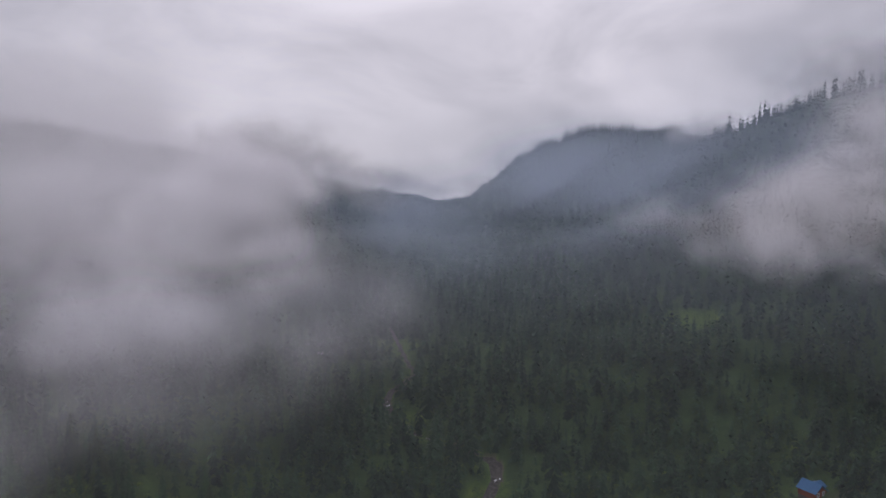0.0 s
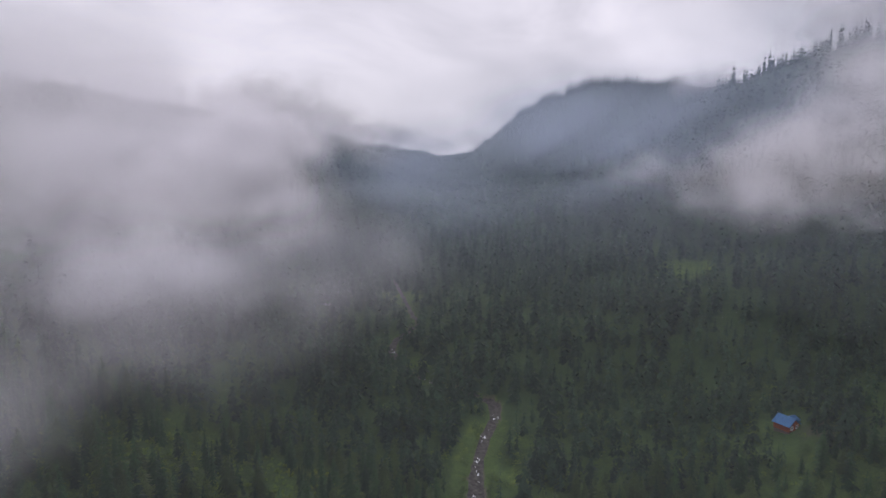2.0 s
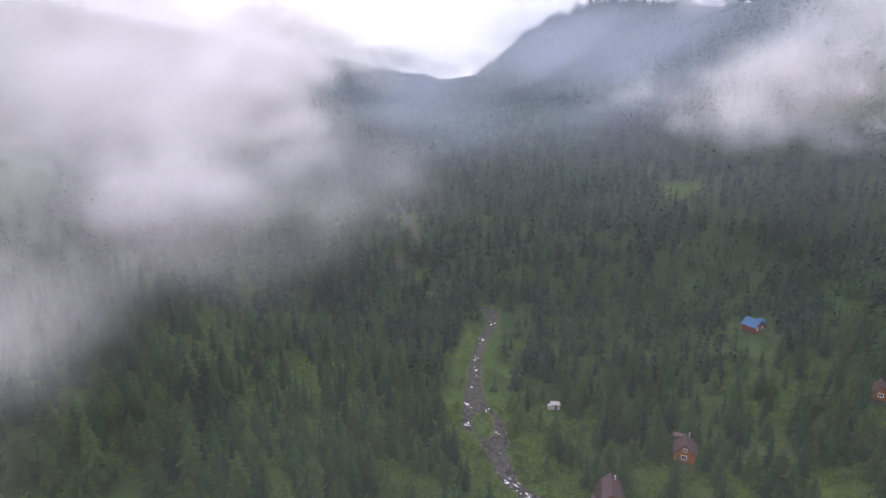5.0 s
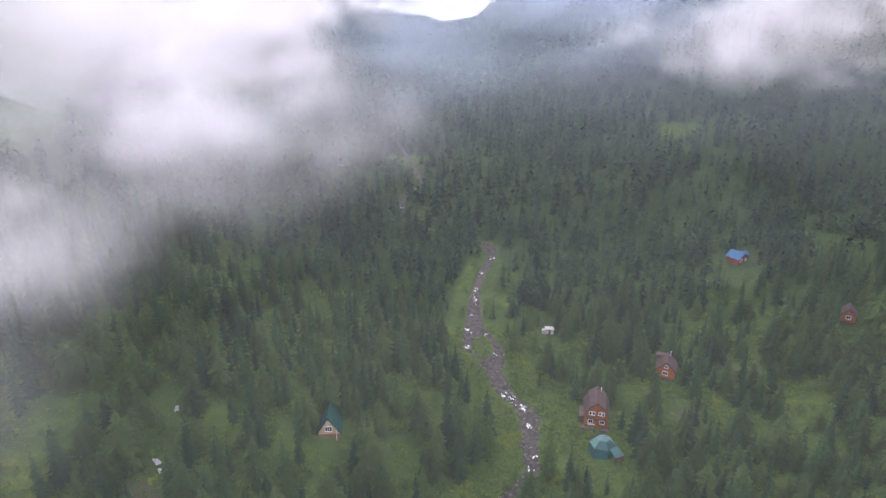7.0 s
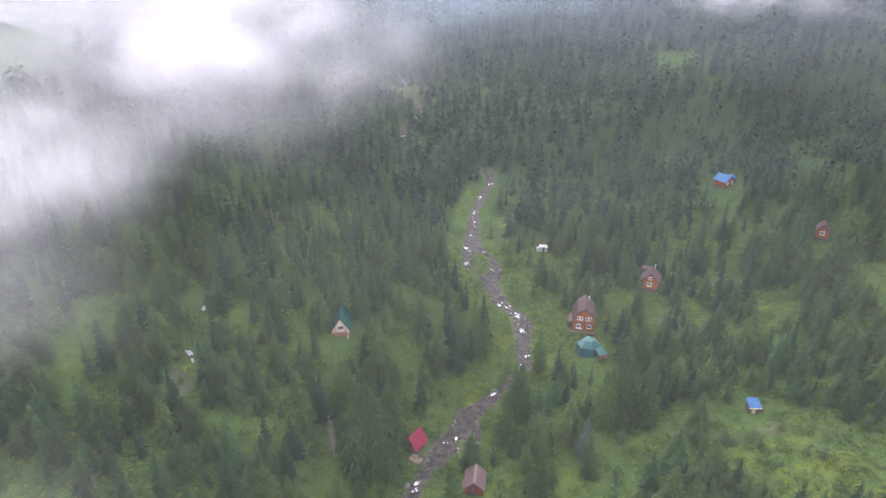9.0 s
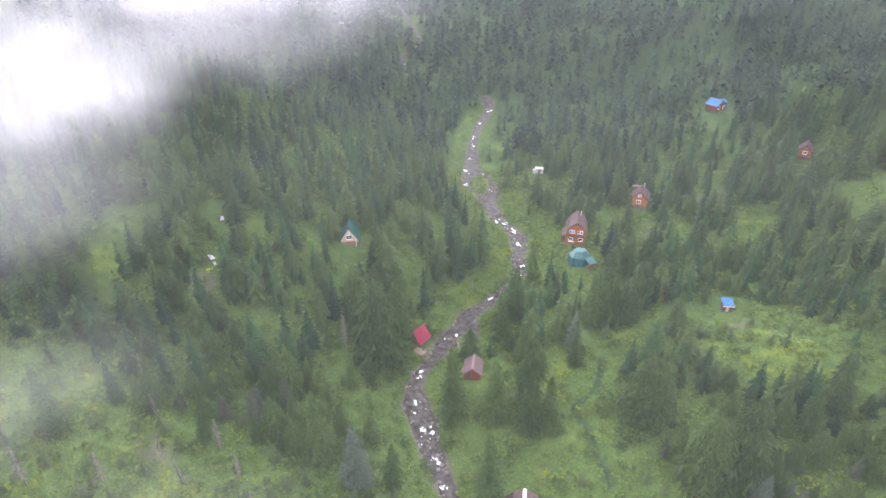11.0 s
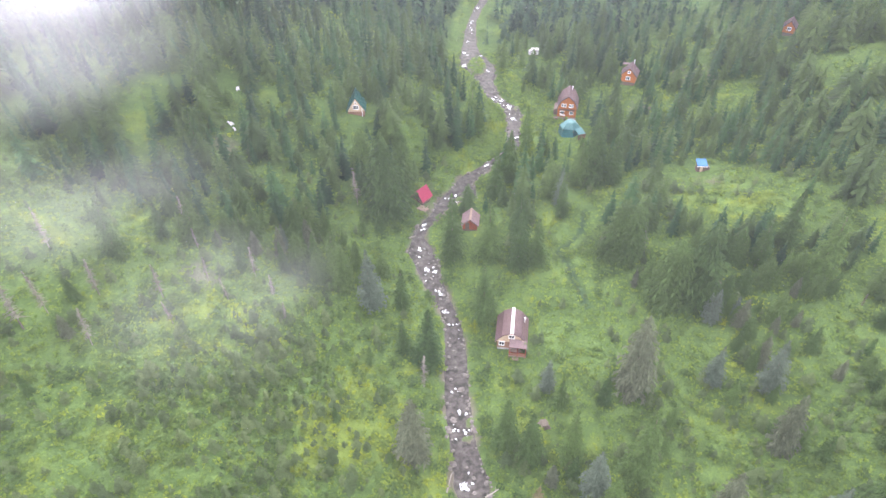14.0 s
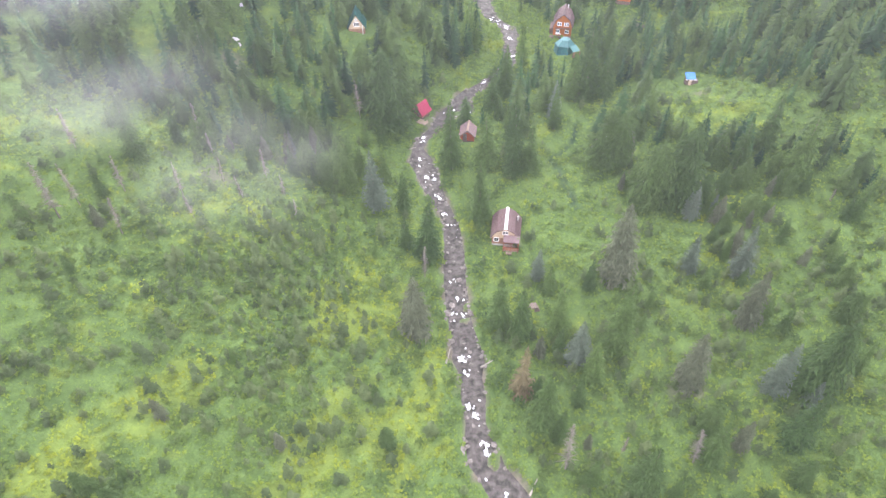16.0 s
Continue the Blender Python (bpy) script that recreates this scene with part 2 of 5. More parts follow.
def mist_material(name, thick, scale, colour=(0.97, 0.955, 0.98), torn=(0.12, 0.5), grainy=False):
    """Drifting vapour: white, soft at each puff's rim, torn by a slow noise."""
    m = bpy.data.materials.new(name)
    m.use_nodes = True
    n, l = m.node_tree.nodes, m.node_tree.links
    n.clear()
    a = n.new("ShaderNodeAttribute")
    a.attribute_name = "body"
    co = n.new("ShaderNodeTexCoord")
    t = n.new("ShaderNodeTexNoise")
    t.inputs["Scale"].default_value, t.inputs["Detail"].default_value, t.inputs["Roughness"].default_value = scale, 3.0, 0.55
    l.new(co.outputs["Object"], t.inputs["Vector"])
    r = n.new("ShaderNodeMapRange")
    r.interpolation_type = "SMOOTHSTEP"
    r.inputs["From Min"].default_value, r.inputs["From Max"].default_value = torn
    l.new(t.outputs["Fac"], r.inputs["Value"])
    e = n.new("ShaderNodeMapRange")
    e.interpolation_type = "LINEAR" if thick >= 1 else "SMOOTHSTEP"
    l.new(a.outputs["Fac"], e.inputs["Value"])
    e.inputs["To Max"].default_value = thick
    k = n.new("ShaderNodeMath")
    k.operation = "MULTIPLY"
    l.new(r.outputs[0], k.inputs[0])
    l.new(e.outputs[0], k.inputs[1])
    # droplets: at each point there is either a drop or clear air
    drops = n.new("ShaderNodeTexWhiteNoise")
    drops.noise_dimensions = "3D"
    l.new(co.outputs["Object"], drops.inputs["Vector"])
    hit = n.new("ShaderNodeMath")
    hit.operation = "LESS_THAN"
    l.new(drops.outputs["Value"], hit.inputs[0])
    l.new(k.outputs[0], hit.inputs[1])
    up = n.new("ShaderNodeCombineXYZ")
    up.inputs[1].default_value, up.inputs[2].default_value = -0.5, 0.85
    d, b = n.new("ShaderNodeBsdfDiffuse"), n.new("ShaderNodeBsdfTransparent")
    d.inputs["Color"].default_value = (*colour, 1)
    l.new(up.outputs[0], d.inputs["Normal"])
    fwd, scat = n.new("ShaderNodeBsdfTranslucent"), n.new("ShaderNodeMixShader")
    fwd.inputs["Color"].default_value = (*colour, 1)
    l.new(up.outputs[0], fwd.inputs["Normal"])
    l.new(d.outputs[0], scat.inputs[1])
    l.new(fwd.outputs[0], scat.inputs[2])
    scat.inputs["Fac"].default_value = 0.3
    x, o = n.new("ShaderNodeMixShader"), n.new("ShaderNodeOutputMaterial")
    l.new((hit if grainy else k).outputs[0], x.inputs["Fac"])
    l.new(b.outputs[0], x.inputs[1])
    l.new(scat.outputs[0], x.inputs[2])
    l.new(x.outputs[0], o.inputs["Surface"])
    return m


M_CLOUD = mist_material("cloud_vapour", 0.5, 0.03, grainy=True)
M_SHRED = mist_material("torn_vapour", 0.5, 0.036, torn=(0.34, 0.62), grainy=True)
M_WISP = mist_material("far_wisps", 0.3, 0.02, torn=(0.3, 0.6))
M_MIST = mist_material("thin_mist", 0.14, 0.04)
M_VEIL = mist_material("faint_mist", 1.0, 0.02, (0.88, 0.94, 0.95), (0.0, 0.5))
M_HAZE = mist_material("valley_haze", 0.115, 0.008, (0.67, 0.77, 0.93), (0.1, 0.5))


# ---- the lie of the land ----
def smooth(u):
    u = np.clip(u, 0, 1)
    return u * u * (3 - 2 * u)


def vnoise(x, y, size, seed=0):
    """Smooth value noise, 0 to 1, on a lattice of that size."""
    x, y = np.asarray(x, float) / size + 1000.5, np.asarray(y, float) / size + 1000.5
    i, j = np.floor(x).astype(np.int64), np.floor(y).astype(np.int64)

    def cell(a, b):
        n = (a * 374761393 + b * 668265263 + seed * 982451653) & 0x7FFFFFFF
        n = ((n ^ (n >> 13)) * 1274126177) & 0x7FFFFFFF
        return ((n ^ (n >> 16)) & 0xFFFF) / 65535.0

    u, v = smooth(x - i), smooth(y - j)
    return (cell(i, j) * (1 - u) + cell(i + 1, j) * u) * (1 - v) + (cell(i, j + 1) * (1 - u) + cell(i + 1, j + 1) * u) * v


STREAM_Y = [-150, -75, -53.4, -51.2, -49, -46.7, -44.4, -42, -37, -34.2, -31.4, -28.5, -25.4, -19, -12, -4.6, -.5, 3.7, 8, 12.8, 17.6, 22, 25.2, 27.5, 30.4, 34, 37.8, 41.7, 44.7, 48, 51, 54.1, 56.3, 59, 63, 67.8, 74.6, 80.5, 84.7, 89.2, 93.8, 98.6, 105, 109.2, 116.3, 124.2, 132.6, 141.6, 151.3, 161.8, 173.2, 182, 186.6, 193, 199, 202.7, 205.8, 218.7, 229.2, 240, 254, 261, 267, 327, 412, 562, 875, 2200]
STREAM_X = [27, 17.5, 6.7, 5.5, 3.9, 3.4, 2.9, 2.6, 2.4, 2.4, 2.1, 1.9, 1.2, .5, .1, .1, 0, -.1, -1.35, -3.2, -4.7, -5.7, -6.95, -7.1, -7.7, -6.6, -4, -2, 1.6, 3.2, 3.4, 5.6, 8, 10.1, 14.5, 18.2, 18.65, 19.4, 20, 19, 15.1, 13.9, 12.75, 12.5, 10.35, 8.7, 8.8, 9.35, 10.8, 13.3, 17.4, 18, 15.3, 5, -4.9, -9.2, -12.2, -17.7, -20.5, -19, -12, -8.8, -12.5, -26, -31, -19, 0, 0]
HALF_Y = [-150, -53, -47, -42, -37, -34, -30, -25, -12, -4, 3.7, 8, 12.8, 17.6, 26, 30.4, 34, 41.7, 44.7, 48, 51, 55, 59, 67.8, 74.6, 80.5, 89, 94, 98.6, 105, 109.2, 116.3, 124.2, 132.6, 142, 151, 174, 193, 206, 229, 254, 330]
HALF_W = [2.2, 3, 2.6, 1.6, 2.1, 1.8, 2.7, 2.3, 2, 1.95, 1.5, 1.45, 1.75, 2.2, 2.7, 1.2, 1.4, 1.7, 4.5, 3.4, 2.2, 2.6, 1.25, 1.3, 1.7, 1.9, 2.4, 1.9, 2.05, 2.5, 3.6, 5.4, 3.3, 2.2, 1.85, 1.45, 1.6, 2.6, 1.5, 1.2, .8, .7]
# banks of earth in the bed: x, y, half width, half length, height over the water
ISLES = [(10.5, 115.6, 3.1, 6.2, .75), (2.6, 44.6, 1.5, 1.5, .3), (20.4, 88.2, .6, 1.2, .25), (2.0, -18.4, .6, 1.0, .3), (1.6, -21.5, .7, .9, .3), (5.1, -48.3, .9, 1.6, .35)]
CREST_Y = [-375, 190, 440, 650, 700, 760, 950, 1090, 1480, 2000, 2750]
CREST_RIGHT = ([650, 600, 525, 366, 322, 330, 326, 283, 219, 88, 75], [175, 195, 214, 191, 170, 168, 209, 231, 208, 112, 105])
CREST_LEFT = ([-410, -410, -410, -410, -406, -402, -387, -375, -275, -75, -75], [130, 150, 160, 165, 164, 164, 162, 160, 145, 118, 112])


def stream_x(y):
    return np.interp(y, STREAM_Y, STREAM_X)


def stream_half(y):
    return np.interp(y, HALF_Y, HALF_W)


def isle_at(x, y):
    k = np.zeros_like(np.asarray(x, float))
    for ix, iy, rx, ry, top in ISLES:
        k = np.maximum(k, (top + 0.6) * smooth(1.9 - 1.5 * np.hypot((x - ix) / rx, (y - iy) / ry)))
    return k


def bank(x, y):
    """How far off the stream's middle, the bed taken as 1.75 wide to each side."""
    d, h = x - stream_x(y), stream_half(y)
    a = np.abs(d)
    return np.sign(d) * np.where(a < h, a * 1.75 / h, a - h + 1.75)


def stream_z(y):
    y = np.asarray(y, float)
    return np.where(y < 0, -3.56 + 0.03 * y, np.where(y < 187.5, -3.56 + 0.03 * y + 0.0002 * y * y, np.where(y < 450, 9.096 + (y - 187.5) * 0.09, 32.72 + (y - 450) * 0.035)))


def ground_z(x, y):
    x, y = np.asarray(x, float), np.asarray(y, float)
    sx = stream_x(y)
    d = bank(x, y)
    right = np.interp(d, [0, 1.4, 2.5, 7.5, 35, 60, 75, 94], [-.75, -.6, .05, .75, 2.5, 6.3, 10, 14.5])
    left = np.interp(-d, [0, 1.4, 2.5, 7.5, 16, 37, 56, 75], [-.75, -.6, .15, 1.75, 4.7, 12.5, 18, 25])
    floor = np.where(d > 0, right, left) + stream_z(y) + isle_at(x, y)

    def rise(u, k):
        return np.where(u <= 1, smooth(u) * k + (1 - k) * np.clip(u, 0, 1), 1 - 0.15 * np.clip(u - 1, 0, 2))

    xc, zc = np.interp(y, CREST_Y, CREST_RIGHT[0]), np.interp(y, CREST_Y, CREST_RIGHT[1])
    xl, zl = np.interp(y, CREST_Y, CREST_LEFT[0]), np.interp(y, CREST_Y, CREST_LEFT[1])
    hr = floor + np.maximum(zc - floor, 0) * rise((d - 81) / np.maximum(xc - sx - 81, 25), 0.6)
    hl = floor + np.maximum(zl - floor, 0) * rise((-d - 62) / np.maximum(sx - 62 - xl, 25), 0.5)
    far = smooth((np.hypot(d, y - 20) - 160) / 250)
    return np.where(d > 0, hr, hl) + far * (vnoise(x, y, 90, 5) - 0.5) * 16


def gz(x, y):
    return float(ground_z(x, y))


# trodden earth and a narrow brook: (x, y, radius)
BARE = [(77, 93, 5.5), (71, 100, 3), (51.8, 8.5, 2.5), (36.9, -38.3, 3), (57.6, 83, 4), (-46, 2.6, 3), (100, 139, 4), (-4.5, 39.5, 2.5), (62, 40, 2), (35, 76, 3), (-52, 44, 3)]
BROOK_Y, BROOK_X = [5.6, 11.1, 17.6, 22.4, 27.5, 35.4], [26.8, 25.8, 25.4, 23.3, 28.9, 31.7]


def soil_at(x, y):
    d = np.abs(bank(x, y))
    s = np.where(y < 300, (1 - .9 * (isle_at(x, y) > .8)) * smooth((np.interp(y, [60, 150], [1.2, .9]) + 2.2 * vnoise(x, y, 2.5, 3) - d) / 0.7), 0)
    for bx, by, r in BARE:
        s = np.maximum(s, 0.6 * smooth(1.5 - np.hypot(x - bx, y - by) / r - 0.8 * (vnoise(x, y, 2, 9) - 0.3)))
    brook = np.where((y > 5) & (y < 36), smooth((1.05 - np.abs(x - np.interp(y, BROOK_Y, BROOK_X) - 0.8 * (vnoise(x, y, 3, 4) - 0.5))) / 0.7), 0)
    return s, brook


def lush_at(x, y):
    """Where the yellow-green tall herbs grow."""
    n = 0.42 * vnoise(x, y, 9, 21) + 0.33 * vnoise(x, y, 3.5, 22) + 0.25 * vnoise(x, y, 1.6, 23)
    d = x - stream_x(y)
    strip = np.exp(-((d + 16) / 9) ** 2) * smooth((5 - y) / 25)
    glade = np.exp(-(((x - 62) / 9) ** 2 + ((y - 33) / 12) ** 2)) + 0.7 * np.exp(-(((x - 53) / 7) ** 2 + ((y - 2) / 8) ** 2))
    low = smooth((-25 - y) / 25) * smooth(-d / 12) * 0.12
    return smooth((n - 0.60 + 0.20 * strip + 0.2 * glade + low) / 0.2) * smooth(8 - np.abs(x) / 20)


def wooded(x, y):
    """How thickly the trees stand, 0 to 1."""
    d = bank(x, y)
    left = smooth((-d - np.interp(y, [80, 120], [9, 5])) / np.interp(y, [80, 120], [8, 5])) * smooth((y + 5 - 0.4 * np.clip(-d - 25, 0, 60)) / 13)
    left = np.maximum(left, 0.55 * smooth((-d - 4) / 3) * smooth((y - 6) / 10) * smooth((26 + d) / 8) * smooth((60 - y) / 8))
    left = np.maximum(left, 0.10 * smooth((-d - 6) / 4))
    right = smooth((d - 40 + 6 * np.sin(y / 11)) / 10) * smooth((y + 34) / 40)
    right = np.maximum(right, 0.5 * smooth((d - 4) / 3) * smooth((y - 22) / 10) * smooth((34 - d) / 8))
    right = np.maximum(right, 0.9 * smooth((d - 18) / 8) * smooth((y - 46) / 8))
    right = np.maximum(right, 0.30 * smooth((d - 5) / 3) * smooth((-14 - y) / 6))
    right = np.maximum(right, 0.6 * smooth((d - 5) / 5) * smooth((y - 125) / 20))
    w = np.where(d > 0, right, left)
    w = np.maximum(w, smooth((y - 205) / 60) * 0.8)
    w = np.maximum(w, 0.75 * smooth((y - 166) / 10))
    thin = smooth((0.46 - 0.5 * vnoise(x, y, 19, 31) - 0.5 * vnoise(x, y, 8, 33)) / 0.08)
    w = w * (1 - np.interp(y, [40, 80, 170], [0.85, 0.55, 0.45]) * thin)
    near_stream = smooth((np.abs(d) - np.interp(y, [60, 120, 165, 178], [5, 2.6, 2.4, 1.6]) - np.interp(y, [60, 165, 178], [3, 2.5, .5]) * vnoise(x, y, 12, 8)) / np.interp(y, [60, 120], [4, 2.5]))
    glades = [(62, 36, 13), (20, 6, 15), (27, 12, 10), (82, 82, 8), (64, 84, 5), (-9, 189, 9), (-26, 205, 7), (-9, 214, 7), (112, 262, 14), (-20, 300, 13), (20, 140, 5), (24, 157, 4), (115, 78, 12)]
    for gx, gy, r in glades:
        w = w * smooth((np.hypot(x - gx, y - gy) - r * 0.75) / (r * 0.4))
    w = w * (1 - smooth((-70 - x) / 25) * smooth((y - 135) / 20) * smooth((420 - y) / 60) * smooth((ground_z(x, y) - 42) / 16))
    return w * np.where(y < 300, near_stream, 1)


# ---- mesh helpers ----
def fast_mesh(name, verts, tris, mat, **attrs):
    me = bpy.data.meshes.new(name)
    verts, tris = np.asarray(verts, np.float32), np.asarray(tris, np.int32)
    n = tris.shape[1]
    me.vertices.add(len(verts))
    me.vertices.foreach_set("co", verts.ravel())
    me.loops.add(tris.size)
    me.loops.foreach_set("vertex_index", tris.ravel())
    me.polygons.add(len(tris))
    me.polygons.foreach_set("loop_start", np.arange(0, tris.size, n, dtype=np.int32))
    for key, val in attrs.items():
        me.attributes.new(key, "FLOAT", "POINT").data.foreach_set("value", np.asarray(val, np.float32))
    me.materials.append(mat)
    me.update(calc_edges=True)
    return me


def scatter(shapes, places, rng, mat, name, tints):
    """One mesh of many copies. shapes: (verts, tris) of height 1; places: x, y, z, height, spread."""
    vs, ts, tn, base = [], [], [], 0
    for (x, y, z, hgt, wide), tint in zip(places, tints):
        v, t = shapes[rng.integers(len(shapes))]
        a = rng.uniform(0, 6.283)
        c, s = math.cos(a), math.sin(a)
        p = np.empty_like(v)
        p[:, 0] = x + wide * (c * v[:, 0] - s * v[:, 1])
        p[:, 1] = y + wide * (s * v[:, 0] + c * v[:, 1])
        p[:, 2] = z + hgt * v[:, 2]
        vs.append(p), ts.append(t + base), tn.append(np.full(len(v), tint))
        base += len(v)
    return new(name, fast_mesh(name, np.concatenate(vs), np.concatenate(ts), mat, tint=np.concatenate(tn)))


def part(name, bm, mat, parent, label="", smooth_faces=False):
    me = bpy.data.meshes.new(name)
    bmesh.ops.recalc_face_normals(bm, faces=bm.faces)
    bm.to_mesh(me)
    bm.free()
    me.materials.append(mat)
    if smooth_faces:
        me.polygons.foreach_set("use_smooth", [True] * len(me.polygons))
    ob = new(name, me)
    ob.parent = parent
    return tagged(ob, label)


def box(x0, x1, y0, y1, z0, z1, bm=None, bevel=0.0):
    bm = bm or bmesh.new()
    r = bmesh.ops.create_cube(bm, size=1.0, matrix=Matrix.LocRotScale(((x0 + x1) / 2, (y0 + y1) / 2, (z0 + z1) / 2), None, (x1 - x0, y1 - y0, z1 - z0)))
    if bevel:
        bmesh.ops.bevel(bm, geom=list({e for v in r["verts"] for e in v.link_edges}), offset=bevel, segments=1, affect="EDGES")
    return bm


def prism(outline, y0, y1, bm=None):
    """A solid with that outline in x and z, from y0 to y1."""
    bm = bm or bmesh.new()
    a = [bm.verts.new((x, y0, z)) for x, z in outline]
    b = [bm.verts.new((x, y1, z)) for x, z in outline]
    bm.faces.new(a), bm.faces.new(b[::-1])
    for i in range(len(a)):
        j = (i + 1) % len(a)
        bm.faces.new((a[j], a[i], b[i], b[j]))
    return bm


def tube(p, q, r0, r1, sides=6, bm=None):
    bm = bm or bmesh.new()
    p, q = Vector(p), Vector(q)
    m = Matrix.Translation((p + q) / 2) @ (q - p).to_track_quat("Z", "Y").to_matrix().to_4x4()
    bmesh.ops.create_cone(bm, cap_ends=True, segments=sides, radius1=r0, radius2=r1, depth=(q - p).length, matrix=m)
    return bm


# ---- ground ----
def graded(lo, a, b, hi, step, grow):
    mid = list(np.arange(a, b, step))
    up, s = [b], step
    while up[-1] < hi:
        s *= grow
        up.append(up[-1] + s)
    down, s = [], step
    p = a
    while p > lo:
        s *= grow
        p -= s
        down.append(p)
    return np.array(down[::-1] + mid + up)


gx, gy = graded(-1500, -72, 92, 1500, 0.85, 1.07), graded(-700, -80, 130, 2600, 0.85, 1.05)
X, Y = np.meshgrid(gx, gy)
soil, brook = soil_at(X, Y)
off = smooth((np.abs(X - stream_x(Y)) - 2.5) / 3)
Z = ground_z(X, Y) + off * (0.5 * vnoise(X, Y, 2.4, 11) + 0.35 * vnoise(X, Y, 1.3, 12) - 0.45) - 0.5 * brook
n, m = X.shape
ids = np.arange(n * m).reshape(n, m)
quads = np.stack([ids[:-1, :-1], ids[:-1, 1:], ids[1:, 1:], ids[1:, :-1]], -1).reshape(-1, 4)
# painted shade of the woods grows up the valley; the brook is darkened too
ground = new("ground", fast_mesh("ground", np.stack([X, Y, Z], -1).reshape(-1, 3), quads, M_GROUND, soil=soil.ravel(), lush=(0.5 * lush_at(X, Y) * (1 - wooded(X, Y))).ravel(), shaded_floor=np.clip(np.maximum(wooded(X, Y) * .15 + .6 * smooth((Y - 95) / 80), 1.0 * smooth((Y - 230) / 120)) * (.2 + .8 * smooth(wooded(X, Y) / .35)) + 0.9 * brook, 0, 1).ravel()))
ground.data.polygons.foreach_set("use_smooth", [True] * len(ground.data.polygons))
tagged(ground, "lush green mountain meadow and forest floor with bare soil", "ground", kind="structure")

# ---- the stream: water, foam, stones ----
sy = np.arange(-95, 330, 0.45)
su = np.linspace(-1, 1, 11)
half = stream_half(sy) + 0.75 * (vnoise(sy, sy * 0, 6, 41) - 0.4) + 0.3 * (vnoise(sy, sy * 0, 2, 42) - 0.5)
SY, SU = np.meshgrid(sy, su, indexing="ij")
WX = stream_x(SY) + SU * (half[:, None] + 0.15)
WZ = stream_z(SY) - 0.27 + 0.16 * (vnoise(WX, SY, 0.8, 44) - 0.5) + 0.14 * (vnoise(WX, SY, 1.9, 45) - 0.5)
ids = np.arange(SY.size).reshape(SY.shape)
quads = np.stack([ids[:-1, :-1], ids[:-1, 1:], ids[1:, 1:], ids[1:, :-1]], -1).reshape(-1, 4)
water = new("water", fast_mesh("water", np.stack([WX, SY, WZ], -1).reshape(-1, 3), quads, M_WATER))
water.data.polygons.foreach_set("use_smooth", [True] * len(water.data.polygons))
tagged(water, "shallow brown-grey mountain stream running over stones", "stream", kind="structure")

rng = np.random.default_rng(7)
fv, ft, base = [], [], 0
# the white steps of the stream: x, y, size
RAPIDS = [(-6.4, 33.6, 1.3), (-7.2, 26, 1.3), (-5.5, 19.7, 1.4), (-4.1, 20.3, 1), (-2.8, 12.8, 1.1), (-1.4, 7.2, 1.1), (-.2, 3.7, .8), (.1, -12.1, .6), (.6, -16, .8), (1.6, -16.7, 1), (1.5, -20.4, .7), (1, -29.6, 2.1), (1.7, -33.1, .8), (1.8, -38.6, .7), (2.6, -40.5, 1), (3.7, -45.3, 1.3), (4.2, -46.5, 1.1), (6.6, -53.4, 1.3)]
UPPER_RAPIDS = [(10.3, 59.2, 1.2), (1.5, 45.8, .9), (4.6, 44.7, 1.5), (19.2, 83.2, 1.6), (19.2, 72.3, 1), (18.6, 68.3, 1), (16.8, 92.4, 1.4), (19, 89.8, 1.2), (15.4, 95, 1.2), (17.3, 173, 1.5), (13.2, 162, 1.3), (10, 149, 1.2), (9.7, 145, 1.2), (8.2, 134, 1.1), (6.6, 125, 1.4), (6.2, 116.5, 1.3), (10.5, 110, 1.2), (11.9, 122.6, .9), (16.6, 112.4, 1.3), (-9, 202.7, 1.6), (-12.3, 205.8, 1.6), (-4.9, 199, 1.3), (-19, 226, 1.5)]
fb = []
for rx, ry, rs in RAPIDS + UPPER_RAPIDS:
    for k in range(rng.integers(3, 8)):
        cx, cy = rx + rng.normal(0, .5) * (k > 0), ry + rng.normal(0, 0.8) * (k > 0)
        if k > 2:
            cy = ry + rng.normal(0, 3.5)
            cx = stream_x(cy) + stream_half(cy) * rng.uniform(-.7, .7)
        gx1, gy1 = np.meshgrid(np.linspace(-1, 1, 7), np.linspace(-1, 1, 9))
        big = rng.random() ** 2
        along, across = (rs if k < 3 else .55) * (.6 + .9 * big) * rng.uniform(.7, 1.3), (rs if k < 3 else .6) * (.45 + .8 * big) * rng.uniform(.7, 1.3)
        fx, fy = cx + gx1 * across, cy + gy1 * along
        fx = fx + stream_x(fy) - stream_x(cy)
        fz = stream_z(fy) - 0.14 + 0.10 * vnoise(fx, fy, .5, 47)
        ids = np.arange(gx1.size).reshape(gx1.shape) + base
        fv.append(np.stack([fx, fy, fz], -1).reshape(-1, 3))
        ft.append(np.stack([ids[:-1, :-1], ids[:-1, 1:], ids[1:, 1:], ids[1:, :-1]], -1).reshape(-1, 4))
        fb.append(np.clip((1.9 - .9 * vnoise(fx, fy, .45, 48)) * (1 - np.hypot(gx1, gy1)), 0, 1).ravel())
        base += gx1.size
foam = new("foam", fast_mesh("foam", np.concatenate(fv), np.concatenate(ft), M_FOAM, body=np.concatenate(fb)))
foam.parent = water
tagged(foam, "white foam of small rapids", kind="stuff")


